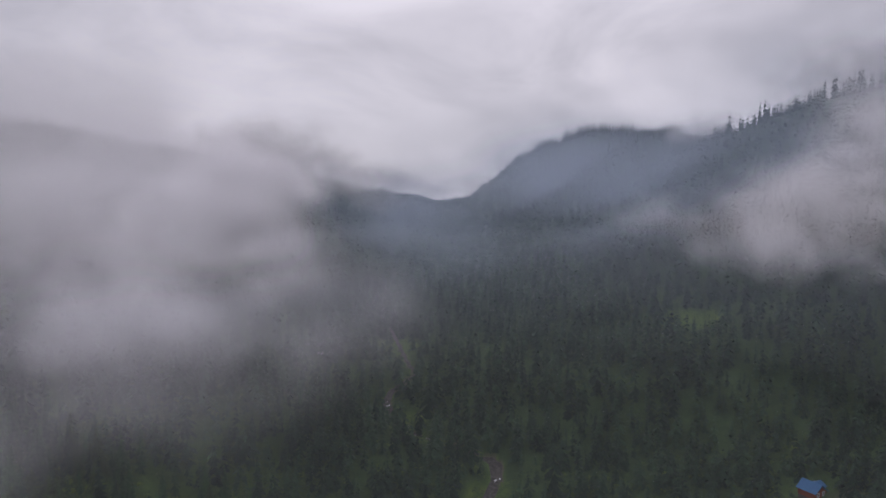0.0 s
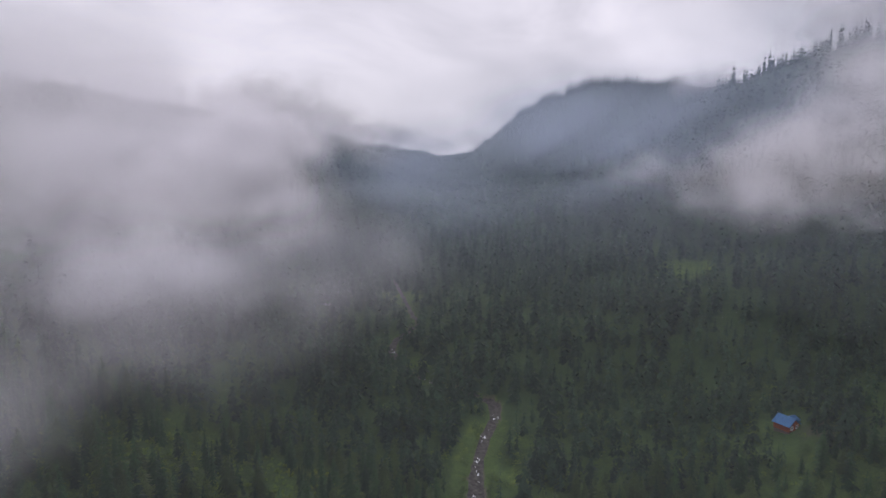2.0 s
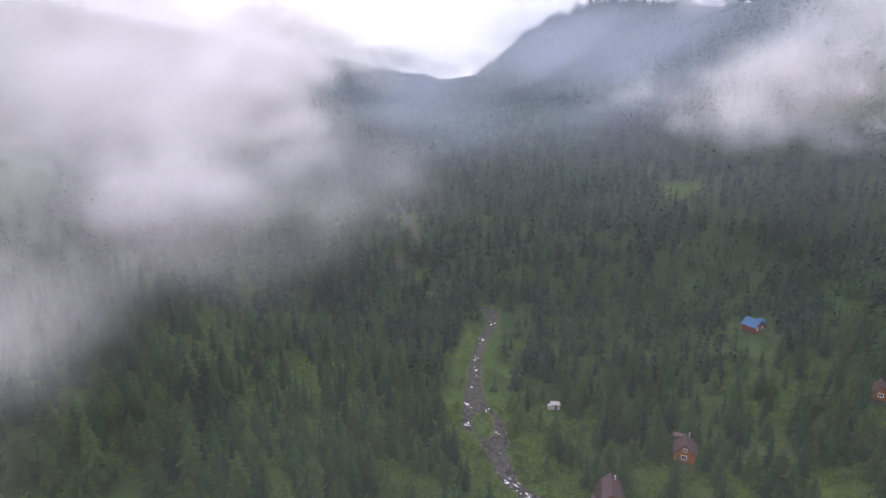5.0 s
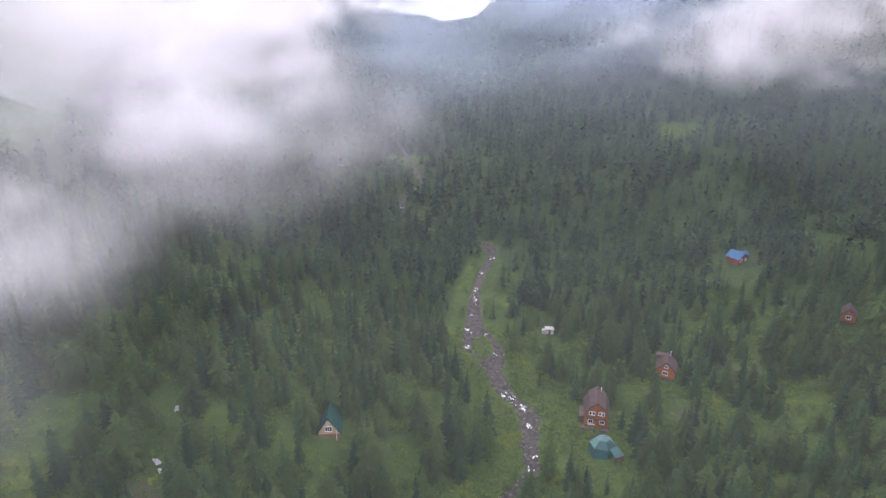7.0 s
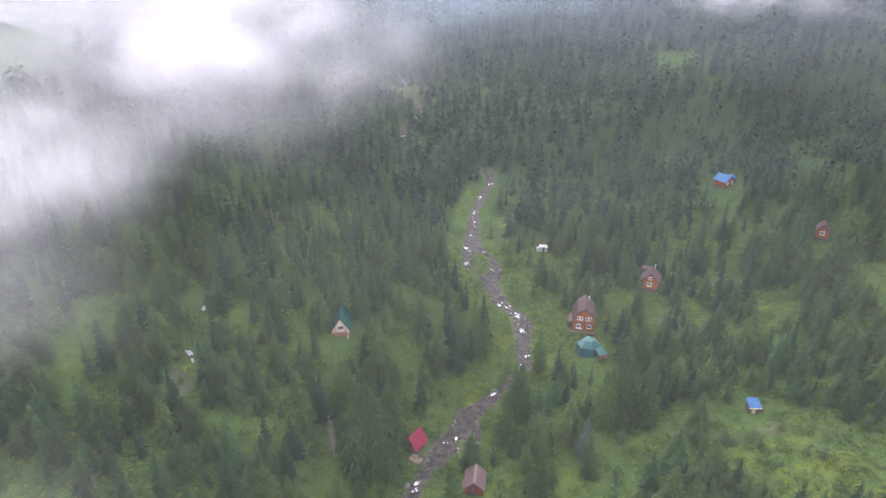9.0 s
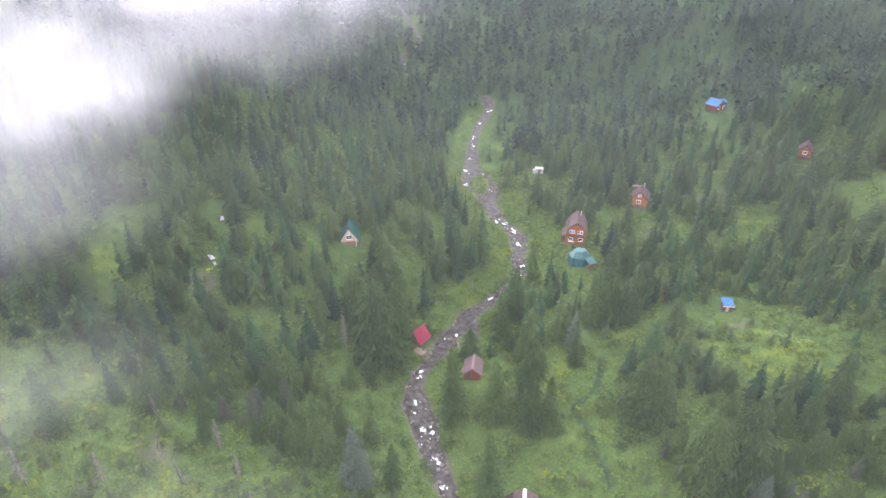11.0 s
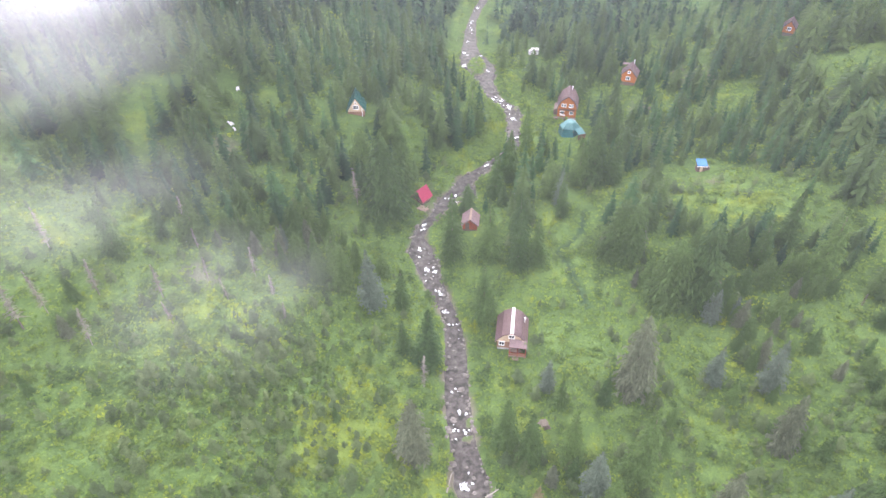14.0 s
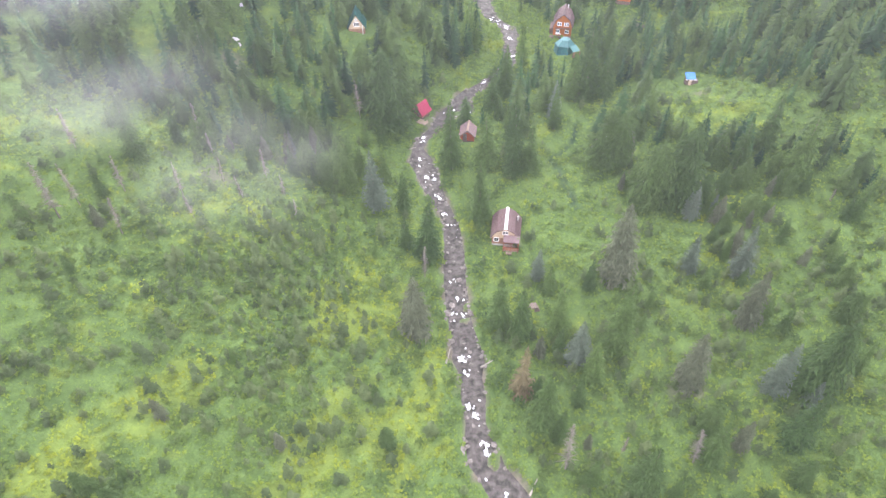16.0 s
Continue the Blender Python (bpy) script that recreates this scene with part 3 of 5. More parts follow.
def stone_mesh(seed):
    r = random.Random(seed)
    bm = bmesh.new()
    bmesh.ops.create_icosphere(bm, subdivisions=1, radius=0.5)
    for v in bm.verts:
        v.co *= r.uniform(0.75, 1.15)
        v.co.z *= 0.65
    me = bpy.data.meshes.new("stone")
    bm.to_mesh(me)
    bm.free()
    me.materials.append(M_STONE)
    return me


stones = [stone_mesh(s) for s in range(5)]
for i in range(290):
    y = rng.uniform(-62, 118)
    side = rng.choice((-1, 1))
    u = side * float(stream_half(y)) * (rng.uniform(.75, 1.2) if rng.random() < 0.75 else rng.uniform(0, .75))
    x = float(stream_x(y)) + u
    size = rng.uniform(0.3, 0.85) * (1.6 if rng.random() < 0.12 else 1)
    ob = new("stone", stones[i % 5])
    ob.matrix_basis = pose(x, y, max(gz(x, y), float(stream_z(y)) - 0.3) + 0.08 * size, rng.uniform(-20, 20), rng.uniform(-20, 20), rng.uniform(0, 360)) @ Matrix.Diagonal((size * 1.2, size, size, 1))
    ob.parent = water

# driftwood along the banks
for x, y, a, length in ((-1.6, -29.5, 75, 3.2), (5.2, -31, 30, 2.8), (11, -52, 60, 4.5), (-9.5, 30, 20, 3), (2, 41, 100, 3), (15, 97, 35, 3.5)):
    bm = tube((-length / 2, 0, 0), (length / 2, 0, 0.15), 0.16, 0.09, 7)
    tube((length * 0.1, 0, 0.05), (length * 0.3, 0.5, 0.35), 0.05, 0.02, 4, bm)
    tube((-length * 0.2, 0, 0.05), (-length * 0.05, -0.6, 0.25), 0.05, 0.02, 4, bm)
    ob = part("drift_log", bm, M_DEAD, None)
    ob.matrix_basis = pose(x, y, gz(x, y) + 0.1, 0, 0, a)
    tagged(ob, "bleached driftwood log stranded on the stream bank", "log", "driftwood logs")


# ---- buildings ----
def window(parent, x, z, wd, ht, y, bars=1):
    """A window in a wall that faces -y at y; x, z: its middle."""
    t = 0.11
    bm = box(x - wd / 2 - t, x + wd / 2 + t, y - 0.07, y + 0.02, z + ht / 2, z + ht / 2 + t)
    box(x - wd / 2 - t, x + wd / 2 + t, y - 0.09, y + 0.02, z - ht / 2 - t, z - ht / 2, bm)
    for s in (-1, 1):
        box(x + s * (wd / 2 + t / 2) - t / 2, x + s * (wd / 2 + t / 2) + t / 2, y - 0.07, y + 0.02, z - ht / 2, z + ht / 2, bm)
    for i in range(bars):
        bx = x - wd / 2 + wd * (i + 1) / (bars + 1)
        box(bx - 0.03, bx + 0.03, y - 0.05, y + 0.02, z - ht / 2, z + ht / 2, bm)
    frame_ob = part("window", bm, M_WHITE, parent, "white-painted window frame")
    for i in range(bars + 1):
        a, b = x - wd / 2 + wd * i / (bars + 1), x - wd / 2 + wd * (i + 1) / (bars + 1)
        part("pane", box(a, b, y - 0.02, y + 0.01, z - ht / 2, z + ht / 2), M_GLASS, frame_ob, "dark reflecting pane")


def house(name, label, x, y, yaw, wide, deep, outline, wall_mat, roof_mat, sink=0.3, eave=0.35, lift=0.35, windows=(), door=None, ridge=None, pipe=None, gable_mat=None, trim=None, z=None, base_mat=None, scale=1.0):
    """A house whose gable faces -y. outline: the roof from the left eave over the ridge to the right eave, as (x, z)."""
    e = new(name)
    e.matrix_basis = pose(x, y, (gz(x, y) if z is None else z), 0, 0, yaw) @ Matrix.Scale(scale, 4)
    tagged(e, label, "house")
    hw, hd = wide / 2, deep / 2
    inner = [(px * 0.97, pz - 0.12) for px, pz in outline]
    eave_z = outline[0][1]
    part("foundation", box(-hw + 0.1, hw - 0.1, -hd + 0.1, hd - 0.1, -sink - 0.6, lift), base_mat or M_DARKWOOD, e)
    left_z = min(inner[0][1], eave_z)
    part("wall", prism([(-hw, lift), (hw, lift), (hw, left_z), (-hw, left_z)], -hd, hd), wall_mat, e)
    body = [(-hw, left_z + 0.003)] + [p for p in inner if abs(p[0]) < hw and p[1] > left_z + 0.02] + [(hw, left_z + 0.003)]
    part("gable", prism(body, -hd + 0.01, hd - 0.01), gable_mat or wall_mat, e)
    th = 0.09
    for (ax, az), (bx, bz) in zip(outline, outline[1:]):
        nx, nz = -(bz - az), bx - ax
        k = th / math.hypot(nx, nz)
        nx, nz = nx * k, nz * k
        part("roof_panel", prism([(ax, az), (bx, bz), (bx + nx, bz + nz), (ax + nx, az + nz)], -hd - eave, hd + eave), roof_mat, e)
        part("bargeboard", prism([(ax, az - 0.2), (bx, bz - 0.2), (bx, bz - 0.005), (ax, az - 0.005)], -hd - eave + 0.02, -hd - eave + 0.07), trim or M_BOARD, e)
    top = max(outline, key=lambda p: p[1])
    if ridge:
        part("ridge_cap", prism([(top[0] - 0.28, top[1] - 0.10), (top[0], top[1] + 0.14), (top[0] + 0.28, top[1] - 0.10), (top[0] + 0.28, top[1] - 0.02), (top[0], top[1] + 0.22), (top[0] - 0.28, top[1] - 0.02)], -hd - eave - 0.03, hd + eave + 0.03), ridge, e)
    for wx, wz, ww, wh, bars in windows:
        window(e, wx, wz, ww, wh, -hd, bars)
    if door:
        dx, dm = door
        leaf = part("door", box(dx - 0.45, dx + 0.45, -hd - 0.06, -hd + 0.02, lift, lift + 1.95, None, 0.015), dm, e)
        part("handle", box(dx + 0.3, dx + 0.36, -hd - 0.13, -hd - 0.05, lift + 0.95, lift + 1.07), M_PIPE, leaf)
    if pipe:
        qx, qy, qz = pipe
        p = part("chimney", tube((qx, qy, qz - 1.2), (qx, qy, qz), 0.11, 0.11, 10), M_PIPE, e)
        part("cowl", tube((qx, qy, qz + 0.05), (qx, qy, qz + 0.22), 0.2, 0.06, 10), M_WHITE, p)
    return e


def gambrel(wide, eave_z, knee_z, top_z, knee=0.62, over=0.3):
    w = wide / 2
    return [(-w - over, eave_z - 0.25), (-w * knee - 0.05, knee_z), (0, top_z), (w * knee + 0.05, knee_z), (w + over, eave_z - 0.25)]


def gabled(wide, eave_z, top_z, over=0.35):
    w = wide / 2
    k = over * (top_z - eave_z) / w
    return [(-w - over, eave_z - k), (0, top_z), (w + over, eave_z - k)]


# the cabin in the near meadow, with its porch
c = house("cabin", "brown-roofed log cabin with white ridge and porch in a meadow", 10.9, -0.7, -9, 5.3, 6.0, gambrel(5.3, 2.35, 3.75, 4.65), M_LOG_BROWN, M_ROOF_BROWN,
          windows=[(0, 3.45, .95, .7, 1), (-1.75, 1.5, .85, .9, 1)], ridge=M_WHITE, pipe=(2.25, 1.4, 4.2), gable_mat=M_BOARD, trim=M_BOARD, base_mat=M_CONCRETE)
porch = part("porch_roof", prism([(-0.3, 0), (2.9, 0), (2.9, 0.08), (-0.3, 0.08)], -1.75, 0), M_PORCH, c, "dull mauve sheet-metal porch roof")
porch.matrix_basis = pose(0, -3.1, 2.95, 14)
for px in (-0.15, 1.3, 2.75):
    part("porch_post", box(px - .06, px + .06, -4.75, -4.63, -0.2, 2.5), M_LOG_RED, c)
part("porch_floor", box(-0.3, 2.9, -4.8, -3.12, 0.15, 0.33), M_DECK, c)
part("porch_rail", box(-0.3, 2.9, -4.74, -4.66, 1.05, 1.15, box(-0.3, 2.9, -4.73, -4.67, 0.55, 0.62)), M_LOG_RED, c)
part("porch_skirt", box(-0.25, 2.85, -4.72, -4.69, 0.33, 1.0), M_LOG_BROWN, c, "brown boarded porch front")
part("step", box(0.4, 1.6, -5.35, -4.82, -0.3, 0.05), M_DECK, c)

# the crimson-roofed hut on the bank, with a plank deck
c = house("riverside_hut", "small hut with a crimson metal roof beside the stream", -6.9, 43.2, -38, 3.1, 3.2, gabled(3.1, 1.5, 3.5), M_LOG_BROWN, M_ROOF_RED, door=(0.2, M_DARKWOOD), ridge=M_ROOF_RED, gable_mat=M_DARKWOOD, trim=M_DECK, z=-1.1)
part("deck", box(-0.6, 3.6, -3.4, -1.62, -0.15, 0.05), M_DECK, c, "pale worn plank deck")
for px, py in ((-0.4, -3.2), (3.4, -3.2), (3.4, -1.8)):
    part("deck_post", tube((px, py, -1.6), (px, py, 0.75), 0.07, 0.07, 6), M_DECK, c)
part("deck_rail", tube((3.4, -3.2, 0.7), (3.4, -1.8, 0.7), 0.04, 0.04, 5, tube((-0.4, -3.2, 0.7), (3.4, -3.2, 0.7), 0.04, 0.04, 5)), M_DECK, c)

# the brown-roofed bath hut across the stream
c = house("bath_hut", "small log hut with a faded brown roof beside the stream", 4.6, 33.0, -8, 3.3, 3.9, gabled(3.3, 1.9, 3.3), M_LOG_RED, M_PORCH, ridge=M_DECK, windows=[], door=(-0.6, M_DARKWOOD), trim=M_DECK)
part("footbridge_landing", box(-2.4, -1.55, -1.2, 1.6, -0.3, 0.0), M_DECK, c)

# the tall two-storey cabin
c = house("tall_cabin", "tall orange log cabin with brown gambrel roof and white-framed windows", 35.2, 83.2, -13, 5.7, 7.4, gambrel(5.7, 3.4, 5.7, 7.2, 0.66), M_LOG_ORANGE, M_ROOF_BROWN,
          windows=[(-1.5, 4.1, .45, .85, 0), (-.75, 4.1, .45, .85, 0), (.75, 4.1, .45, .85, 0), (1.5, 4.1, .45, .85, 0), (-1.4, 1.75, 1.0, .85, 1), (1.4, 1.75, 1.0, .85, 1)], ridge=M_ROOF_BROWN, pipe=(0.9, 2.6, 7.6), gable_mat=M_LOG_ORANGE, trim=M_ROOF_BROWN, z=1.6, scale=0.93)
part("veranda", box(-3.8, 2.9, -4.9, -3.72, -0.3, 0.3), M_DARKWOOD, c, "dark plank veranda")
part("balcony", box(-2.4, 2.4, -4.3, -3.75, 2.75, 2.95), M_DARKWOOD, c, "narrow dark balcony under the upper windows")
part("balcony_rail", box(-2.4, 2.4, -4.3, -4.23, 3.35, 3.45, box(-2.4, 2.4, -4.29, -4.24, 3.08, 3.15)), M_LOG_RED, c)
part("lean_to", prism([(-4.1, -0.3), (-2.88, -0.3), (-2.88, 2.1), (-4.1, 1.7)], -2.2, 2.6), M_DARKWOOD, c, "dark board lean-to")
part("nameboard", box(-2.0, -0.3, -3.8, -3.72, 0.75, 1.0), M_WHITE, c, "white board under the window")

# the teal marquee and its lean-to
e = new("marquee")
e.matrix_basis = pose(34.1, 72.3, gz(34.1, 72.3), 0, 0, 12) @ Matrix.Scale(0.87, 4)
tagged(e, "faceted teal tarpaulin marquee with a lean-to, its panels in differing teals", "tent")
ring = [(3.4 * math.cos(radians(60 * i + 30)), 3.0 * math.sin(radians(60 * i + 30))) for i in range(6)]
crown = [(1.7 * math.cos(radians(60 * i + 30)), 1.5 * math.sin(radians(60 * i + 30))) for i in range(6)]


def sheet(points, lift=0.05):
    bm = bmesh.new()
    a = [bm.verts.new(p) for p in points]
    b = [bm.verts.new((p[0], p[1], p[2] - lift)) for p in points]
    bm.faces.new(a), bm.faces.new(b[::-1])
    for i in range(len(a)):
        j = (i + 1) % len(a)
        bm.faces.new((a[j], a[i], b[i], b[j]))
    return bm


for i in range(6):
    j = (i + 1) % 6
    (ax, ay), (bx, by), (cx, cy), (dx, dy) = ring[i], ring[j], crown[j], crown[i]
    # peak and three roof panels are paler; the two front sides take another teal
    part("roof_cloth", sheet([(ax, ay, 2.5), (bx, by, 2.5), (cx, cy, 4.1), (dx, dy, 4.1)]), M_TEAL_PALE if i in (1, 2, 5) else M_TEAL, e)
    part("peak_cloth", sheet([(dx, dy, 4.11), (cx, cy, 4.11), (0, 0, 4.9)]), M_TEAL_PALE, e)
    part("side_cloth", sheet([(ax * .99, ay * .99, 2.45), (bx * .99, by * .99, 2.45), (bx * 1.06, by * 1.06, -0.3), (ax * 1.06, ay * 1.06, -0.3)], 0.03), M_TEAL_DARK if i in (3, 4) else M_TEAL, e)
    part("pole", tube((ax, ay, -0.4), (ax, ay, 2.5), 0.06, 0.06, 6), M_DARKWOOD, e)
part("lean_to_roof", sheet([(0.6, -2.7, 2.6), (3.2, -1.5, 2.5), (3.7, -4.3, 1.6), (1.0, -4.9, 1.7)]), M_TEAL, e, "teal lean-to roof")
part("lean_to_wall", sheet([(1.0, -4.9, 1.65), (3.7, -4.3, 1.55), (3.7, -4.35, -0.3), (1.0, -4.95, -0.3)], 0.04), M_LOG_BROWN, e, "brown board front")
for px, py in ((3.7, -4.3), (1.0, -4.9), (3.2, -1.5)):
    part("pole", tube((px, py, -0.4), (px, py, 1.5), 0.05, 0.05, 6), M_DARKWOOD, e)

# further cabins up the slope
c = house("log_cabin", "orange log cabin with dark brown roof among firs", 56.2, 97.0, -24, 4.8, 5.2, gabled(4.8, 2.7, 5.1), M_LOG_ORANGE, M_ROOF_BROWN, windows=[(-0.1, 1.6, 1.1, .95, 1), (0, 3.6, .7, .6, 0)], pipe=(0.6, 1.6, 6.1), gable_mat=M_LOG_ORANGE, trim=M_ROOF_BROWN, z=5.3, scale=0.93)
back = part("lean_to_roof", box(-2.6, 0, 0, 2.6, 0, 0.08), M_PORCH, c, "pale sheet lean-to roof")
back.matrix_basis = pose(-0.6, 2.4, 4.2, -8, -6, 0)
part("lean_to_post", tube((-3.0, 4.8, -0.6), (-3.0, 4.8, 4.1), 0.07, 0.07, 6), M_DARKWOOD, c)
house("hillside_cabin", "small orange log cabin with brown roof on the wooded slope", 104.5, 104.0, -32, 3.2, 4.2, gabled(3.2, 2.2, 4.0), M_LOG_ORANGE, M_ROOF_BROWN, windows=[(0, 1.6, .9, .8, 1)], trim=M_ROOF_BROWN)
c = house("blue_roofed_house", "red-orange house with bright blue metal roof in the forest", 94.0, 144.0, 28, 4.8, 4.8, gabled(4.8, 2.4, 4.1, 0.5), M_LOG_RED, M_ROOF_BLUE, windows=[(-1.2, 1.5, .9, .9, 1), (1.2, 1.5, .9, .9, 1)], trim=M_ROOF_BLUE, z=17.5, scale=0.92)
side = part("side_roof", prism([(-1.8, 0), (0, 1.0), (1.8, 0), (1.8, 0.09), (0, 1.1), (-1.8, 0.09)], -2.2, 1.0), M_ROOF_BLUE, c, "blue metal cross gable")
side.matrix_basis = pose(1.9, 0, 2.6, 0, 0, 90)

# the green A-frame raised on a low log storey
c = house("a_frame_house", "steep dark-green A-frame house with beige gable above log base", -23.8, 65.6, 4, 4.7, 6.0, [(-2.75, 1.95), (0, 6.1), (2.75, 1.95)], M_LOG_BROWN, M_ROOF_GREEN, windows=[(0, 3.15, 1.4, 1.1, 2), (0, 4.5, .4, .4, 0)], gable_mat=M_BOARD, trim=M_ROOF_GREEN, ridge=M_ROOF_GREEN, z=11.3, scale=0.9)
part("drainpipe", tube((1.7, -3.2, -0.2), (1.7, -3.2, 3.1), 0.06, 0.06, 6), M_WHITE, c, "white drainpipe")

# the blue-roofed shed in the herbs, with its woodpile
e = new("garden_shed")
e.matrix_basis = pose(61.6, 47.3, gz(61.6, 47.3), 0, 0, -6) @ Matrix.Scale(0.85, 4)
tagged(e, "small shed with a bright blue pitched metal roof", "shed")
part("wall", prism([(-1.1, -0.4), (1.1, -0.4), (1.1, 2.0), (-1.1, 2.0)], -0.9, 1.1), M_DARKWOOD, e)
r = part("roof", box(-1.45, 1.45, -1.5, 1.5, 0, 0.08), M_ROOF_BLUE, e)
r.matrix_basis = pose(0, 0.1, 2.3, 14)
part("fascia", box(-1.45, 1.45, -1.46, -1.4, 1.72, 1.88), M_WHITE, e)
part("door", box(-0.4, 0.4, -0.96, -0.88, -0.2, 1.6), M_BOARD, e)
part("lean_to", prism([(1.12, 0.0), (2.4, -0.2), (2.4, 1.1), (1.12, 1.6)], -0.6, 1.0), M_DARKWOOD, e, "dark board lean-to")

# the white trailer box by the stream meadow
e = new("white_cabin_box")
e.matrix_basis = pose(30.2, 120.5, gz(30.2, 120.5), 0, 0, -4) @ Matrix.Scale(0.85, 4)
tagged(e, "small white sheet-metal shed standing at the forest edge", "shed")
part("body", box(-1.3, 1.5, -1.0, 1.0, 0.2, 2.0, None, 0.04), M_SHEET, e)
part("roof", prism([(-1.45, 2.01), (1.65, 2.01), (1.65, 2.09), (-1.45, 2.19)], -1.15, 1.15), M_SHEET, e)
part("annex", box(-2.3, -1.32, -0.7, 0.7, 0.0, 1.5, None, 0.04), M_TARP, e)
part("door", box(-0.2, 0.5, -1.05, -0.98, 0.25, 1.8), M_PORCH, e)
part("skid", box(-1.3, 1.5, -0.9, -0.7, -0.3, 0.19, box(-1.3, 1.5, 0.7, 0.9, -0.3, 0.19)), M_DARKWOOD, e)


def crumpled(x, y, size, yaw, seed, label):
    r = random.Random(seed)
    bm = bmesh.new()
    bmesh.ops.create_grid(bm, x_segments=9, y_segments=5, size=0.5)
    for v in bm.verts:
        v.co.x *= size
        v.co.y *= size * 0.55
        v.co.z = 0.75 * noise.noise((v.co.x * 1.6, v.co.y * 1.6, seed)) + 0.45 + r.uniform(-.12, .12)
        v.co.y *= 1 + 0.5 * noise.noise((v.co.x * 1.2, seed * 3.1, 0))
        v.co.x += r.uniform(-.07, .07) * size
    bmesh.ops.solidify(bm, geom=bm.faces[:], thickness=0.06)
    ob = part("tarpaulin", bm, M_TARP, None)
    ob.matrix_basis = pose(x, y, gz(x, y) + 0.3, 12, 6, yaw)
    tagged(ob, label, "tarpaulin", "loose tarpaulins")


crumpled(-51.6, 50.6, 1.6, -40, 1, "crumpled white tarpaulin lying among the firs")
crumpled(-50.4, 48.9, 1.0, -60, 2, "torn scrap of white tarpaulin on the forest floor")
crumpled(-51.5, 60.5, 1.5, -70, 3, "crumpled white tarpaulin draped on deadfall")
crumpled(-50, 250, 2.4, 20, 4, "white tarpaulin in a forest gap")
crumpled(-81, 252, 2.4, 50, 5, "small white tarpaulin high among the firs")

# woodpile by the near clearing
e = new("log_pile")
e.matrix_basis = pose(14.4, -20.2, gz(14.4, -20.2), 0, 0, 10)
tagged(e, "stack of cut logs lying in the grass", "log pile")
for row in range(4):
    for k in range(6 - row):
        px = (k - (5 - row) / 2) * 0.34
        part("log", tube((px, -0.7, 0.15 + row * 0.3), (px, 0.7, 0.15 + row * 0.3), 0.165, 0.16, 8), M_LOGEND, e)


# ---- trees ----
def conifer(seed, levels, per, wide=0.17, start=0.08, sprays=True, gap=0.0, droop=0.35, taper=0.85, slim=(.24, .4), belly=1.25):
    """Crown of a conifer of height 1 from whorls of drooping fans. wide: its radius; belly: 1 for a cone, 2 and more for a rounded plume."""
    r = np.random.default_rng(seed)
    vs, ts = [], []
    base = 0
    for i in range(levels):
        u = (i + r.uniform(-.3, .3)) / levels
        u = min(max(u, 0), 0.985)
        z = start + (1 - start) * u
        reach = wide * ((1 - u ** belly) ** taper) * (0.55 + 0.45 * min(1, (u + .04) / .12)) + 0.008
        for k in range(per):
            if r.random() < gap:
                continue
            a = 6.283 * (k + r.uniform(-.4, .4)) / per + i * 0.9
            L = reach * r.uniform(0.55, 1.3)
            c, s = math.cos(a), math.sin(a)
            wv = L * r.uniform(*slim)
            dz = -droop * L * r.uniform(0.5, 1.3) + 0.02
            lift = 0.016
            pts = [(0, 0, z + lift), (0.55 * L, wv, z + dz * .45 - .012), (0.55 * L, -wv, z + dz * .45 - .012), (0.6 * L, 0, z + dz * .4 + lift * .7), (L, 0, z + dz)]
            tri = [(0, 2, 3), (0, 3, 1), (1, 3, 4), (3, 2, 4)]
            if sprays is None:
                pts = [(0, 0, z + lift * 2), (0.6 * L, wv * 1.15, z + dz * .55), (0.6 * L, -wv * 1.15, z + dz * .55), (L, 0, z + dz)]
                tri = [(0, 2, 1), (1, 2, 3)]
            if sprays:
                pts = [(0, 0, z + lift), (0.5 * L, wv * .28, z + dz * .4), (0.5 * L, -wv * .28, z + dz * .4), (L, 0, z + dz)]
                tri = [(0, 2, 1), (1, 2, 3)]
                for f in (.22, .46, .7):
                    for sd in (1, -1):
                        out, g = wv * (1.25 - .75 * f) * r.uniform(.7, 1.25), f + r.uniform(.16, .3)
                        pts += [(f * L, 0, z + dz * f * .8 + lift * .6), (g * L, sd * out, z + dz * g - .012), ((f + .2) * L, sd * out * .25, z + dz * (f + .2) * .85 + .004)]
                        q = len(pts)
                        tri.append((q - 3, q - 2, q - 1))
            vs.append(np.array([(c * px - s * py, s * px + c * py, pz) for px, py, pz in pts]))
            ts.append(np.array(tri) + base)
            base += len(pts)
    tipw = 0.012
    vs.append(np.array([(tipw, 0, .95), (-tipw, tipw, .95), (-tipw, -tipw, .95), (0, 0, 1.02)]))
    ts.append(np.array([(0, 1, 3), (1, 2, 3), (2, 0, 3)]) + base)
    return np.concatenate(vs), np.concatenate(ts)


def bare(seed, limbs=170):
    """The bare limbs of a dead tree, height 1."""
    r = np.random.default_rng(seed)
    vs, ts, base = [], [], 0
    for i in range(limbs):
        z = r.uniform(.2, .97)
        a, L = r.uniform(0, 6.283), .17 * (1.05 - z) ** .6 * r.uniform(.4, 1.3)
        d = np.array([math.cos(a), math.sin(a), r.uniform(-.5, .1)])
        n = np.array([-math.sin(a), math.cos(a), 0]) * .0042
        p = np.array([0, 0, z])
        vs.append(np.array([p + n, p - n, p + [0, 0, .012], p + d * L]))
        ts.append(np.array([(0, 1, 3), (1, 2, 3), (2, 0, 3)]) + base)
        base += 4
    return np.concatenate(vs), np.concatenate(ts)


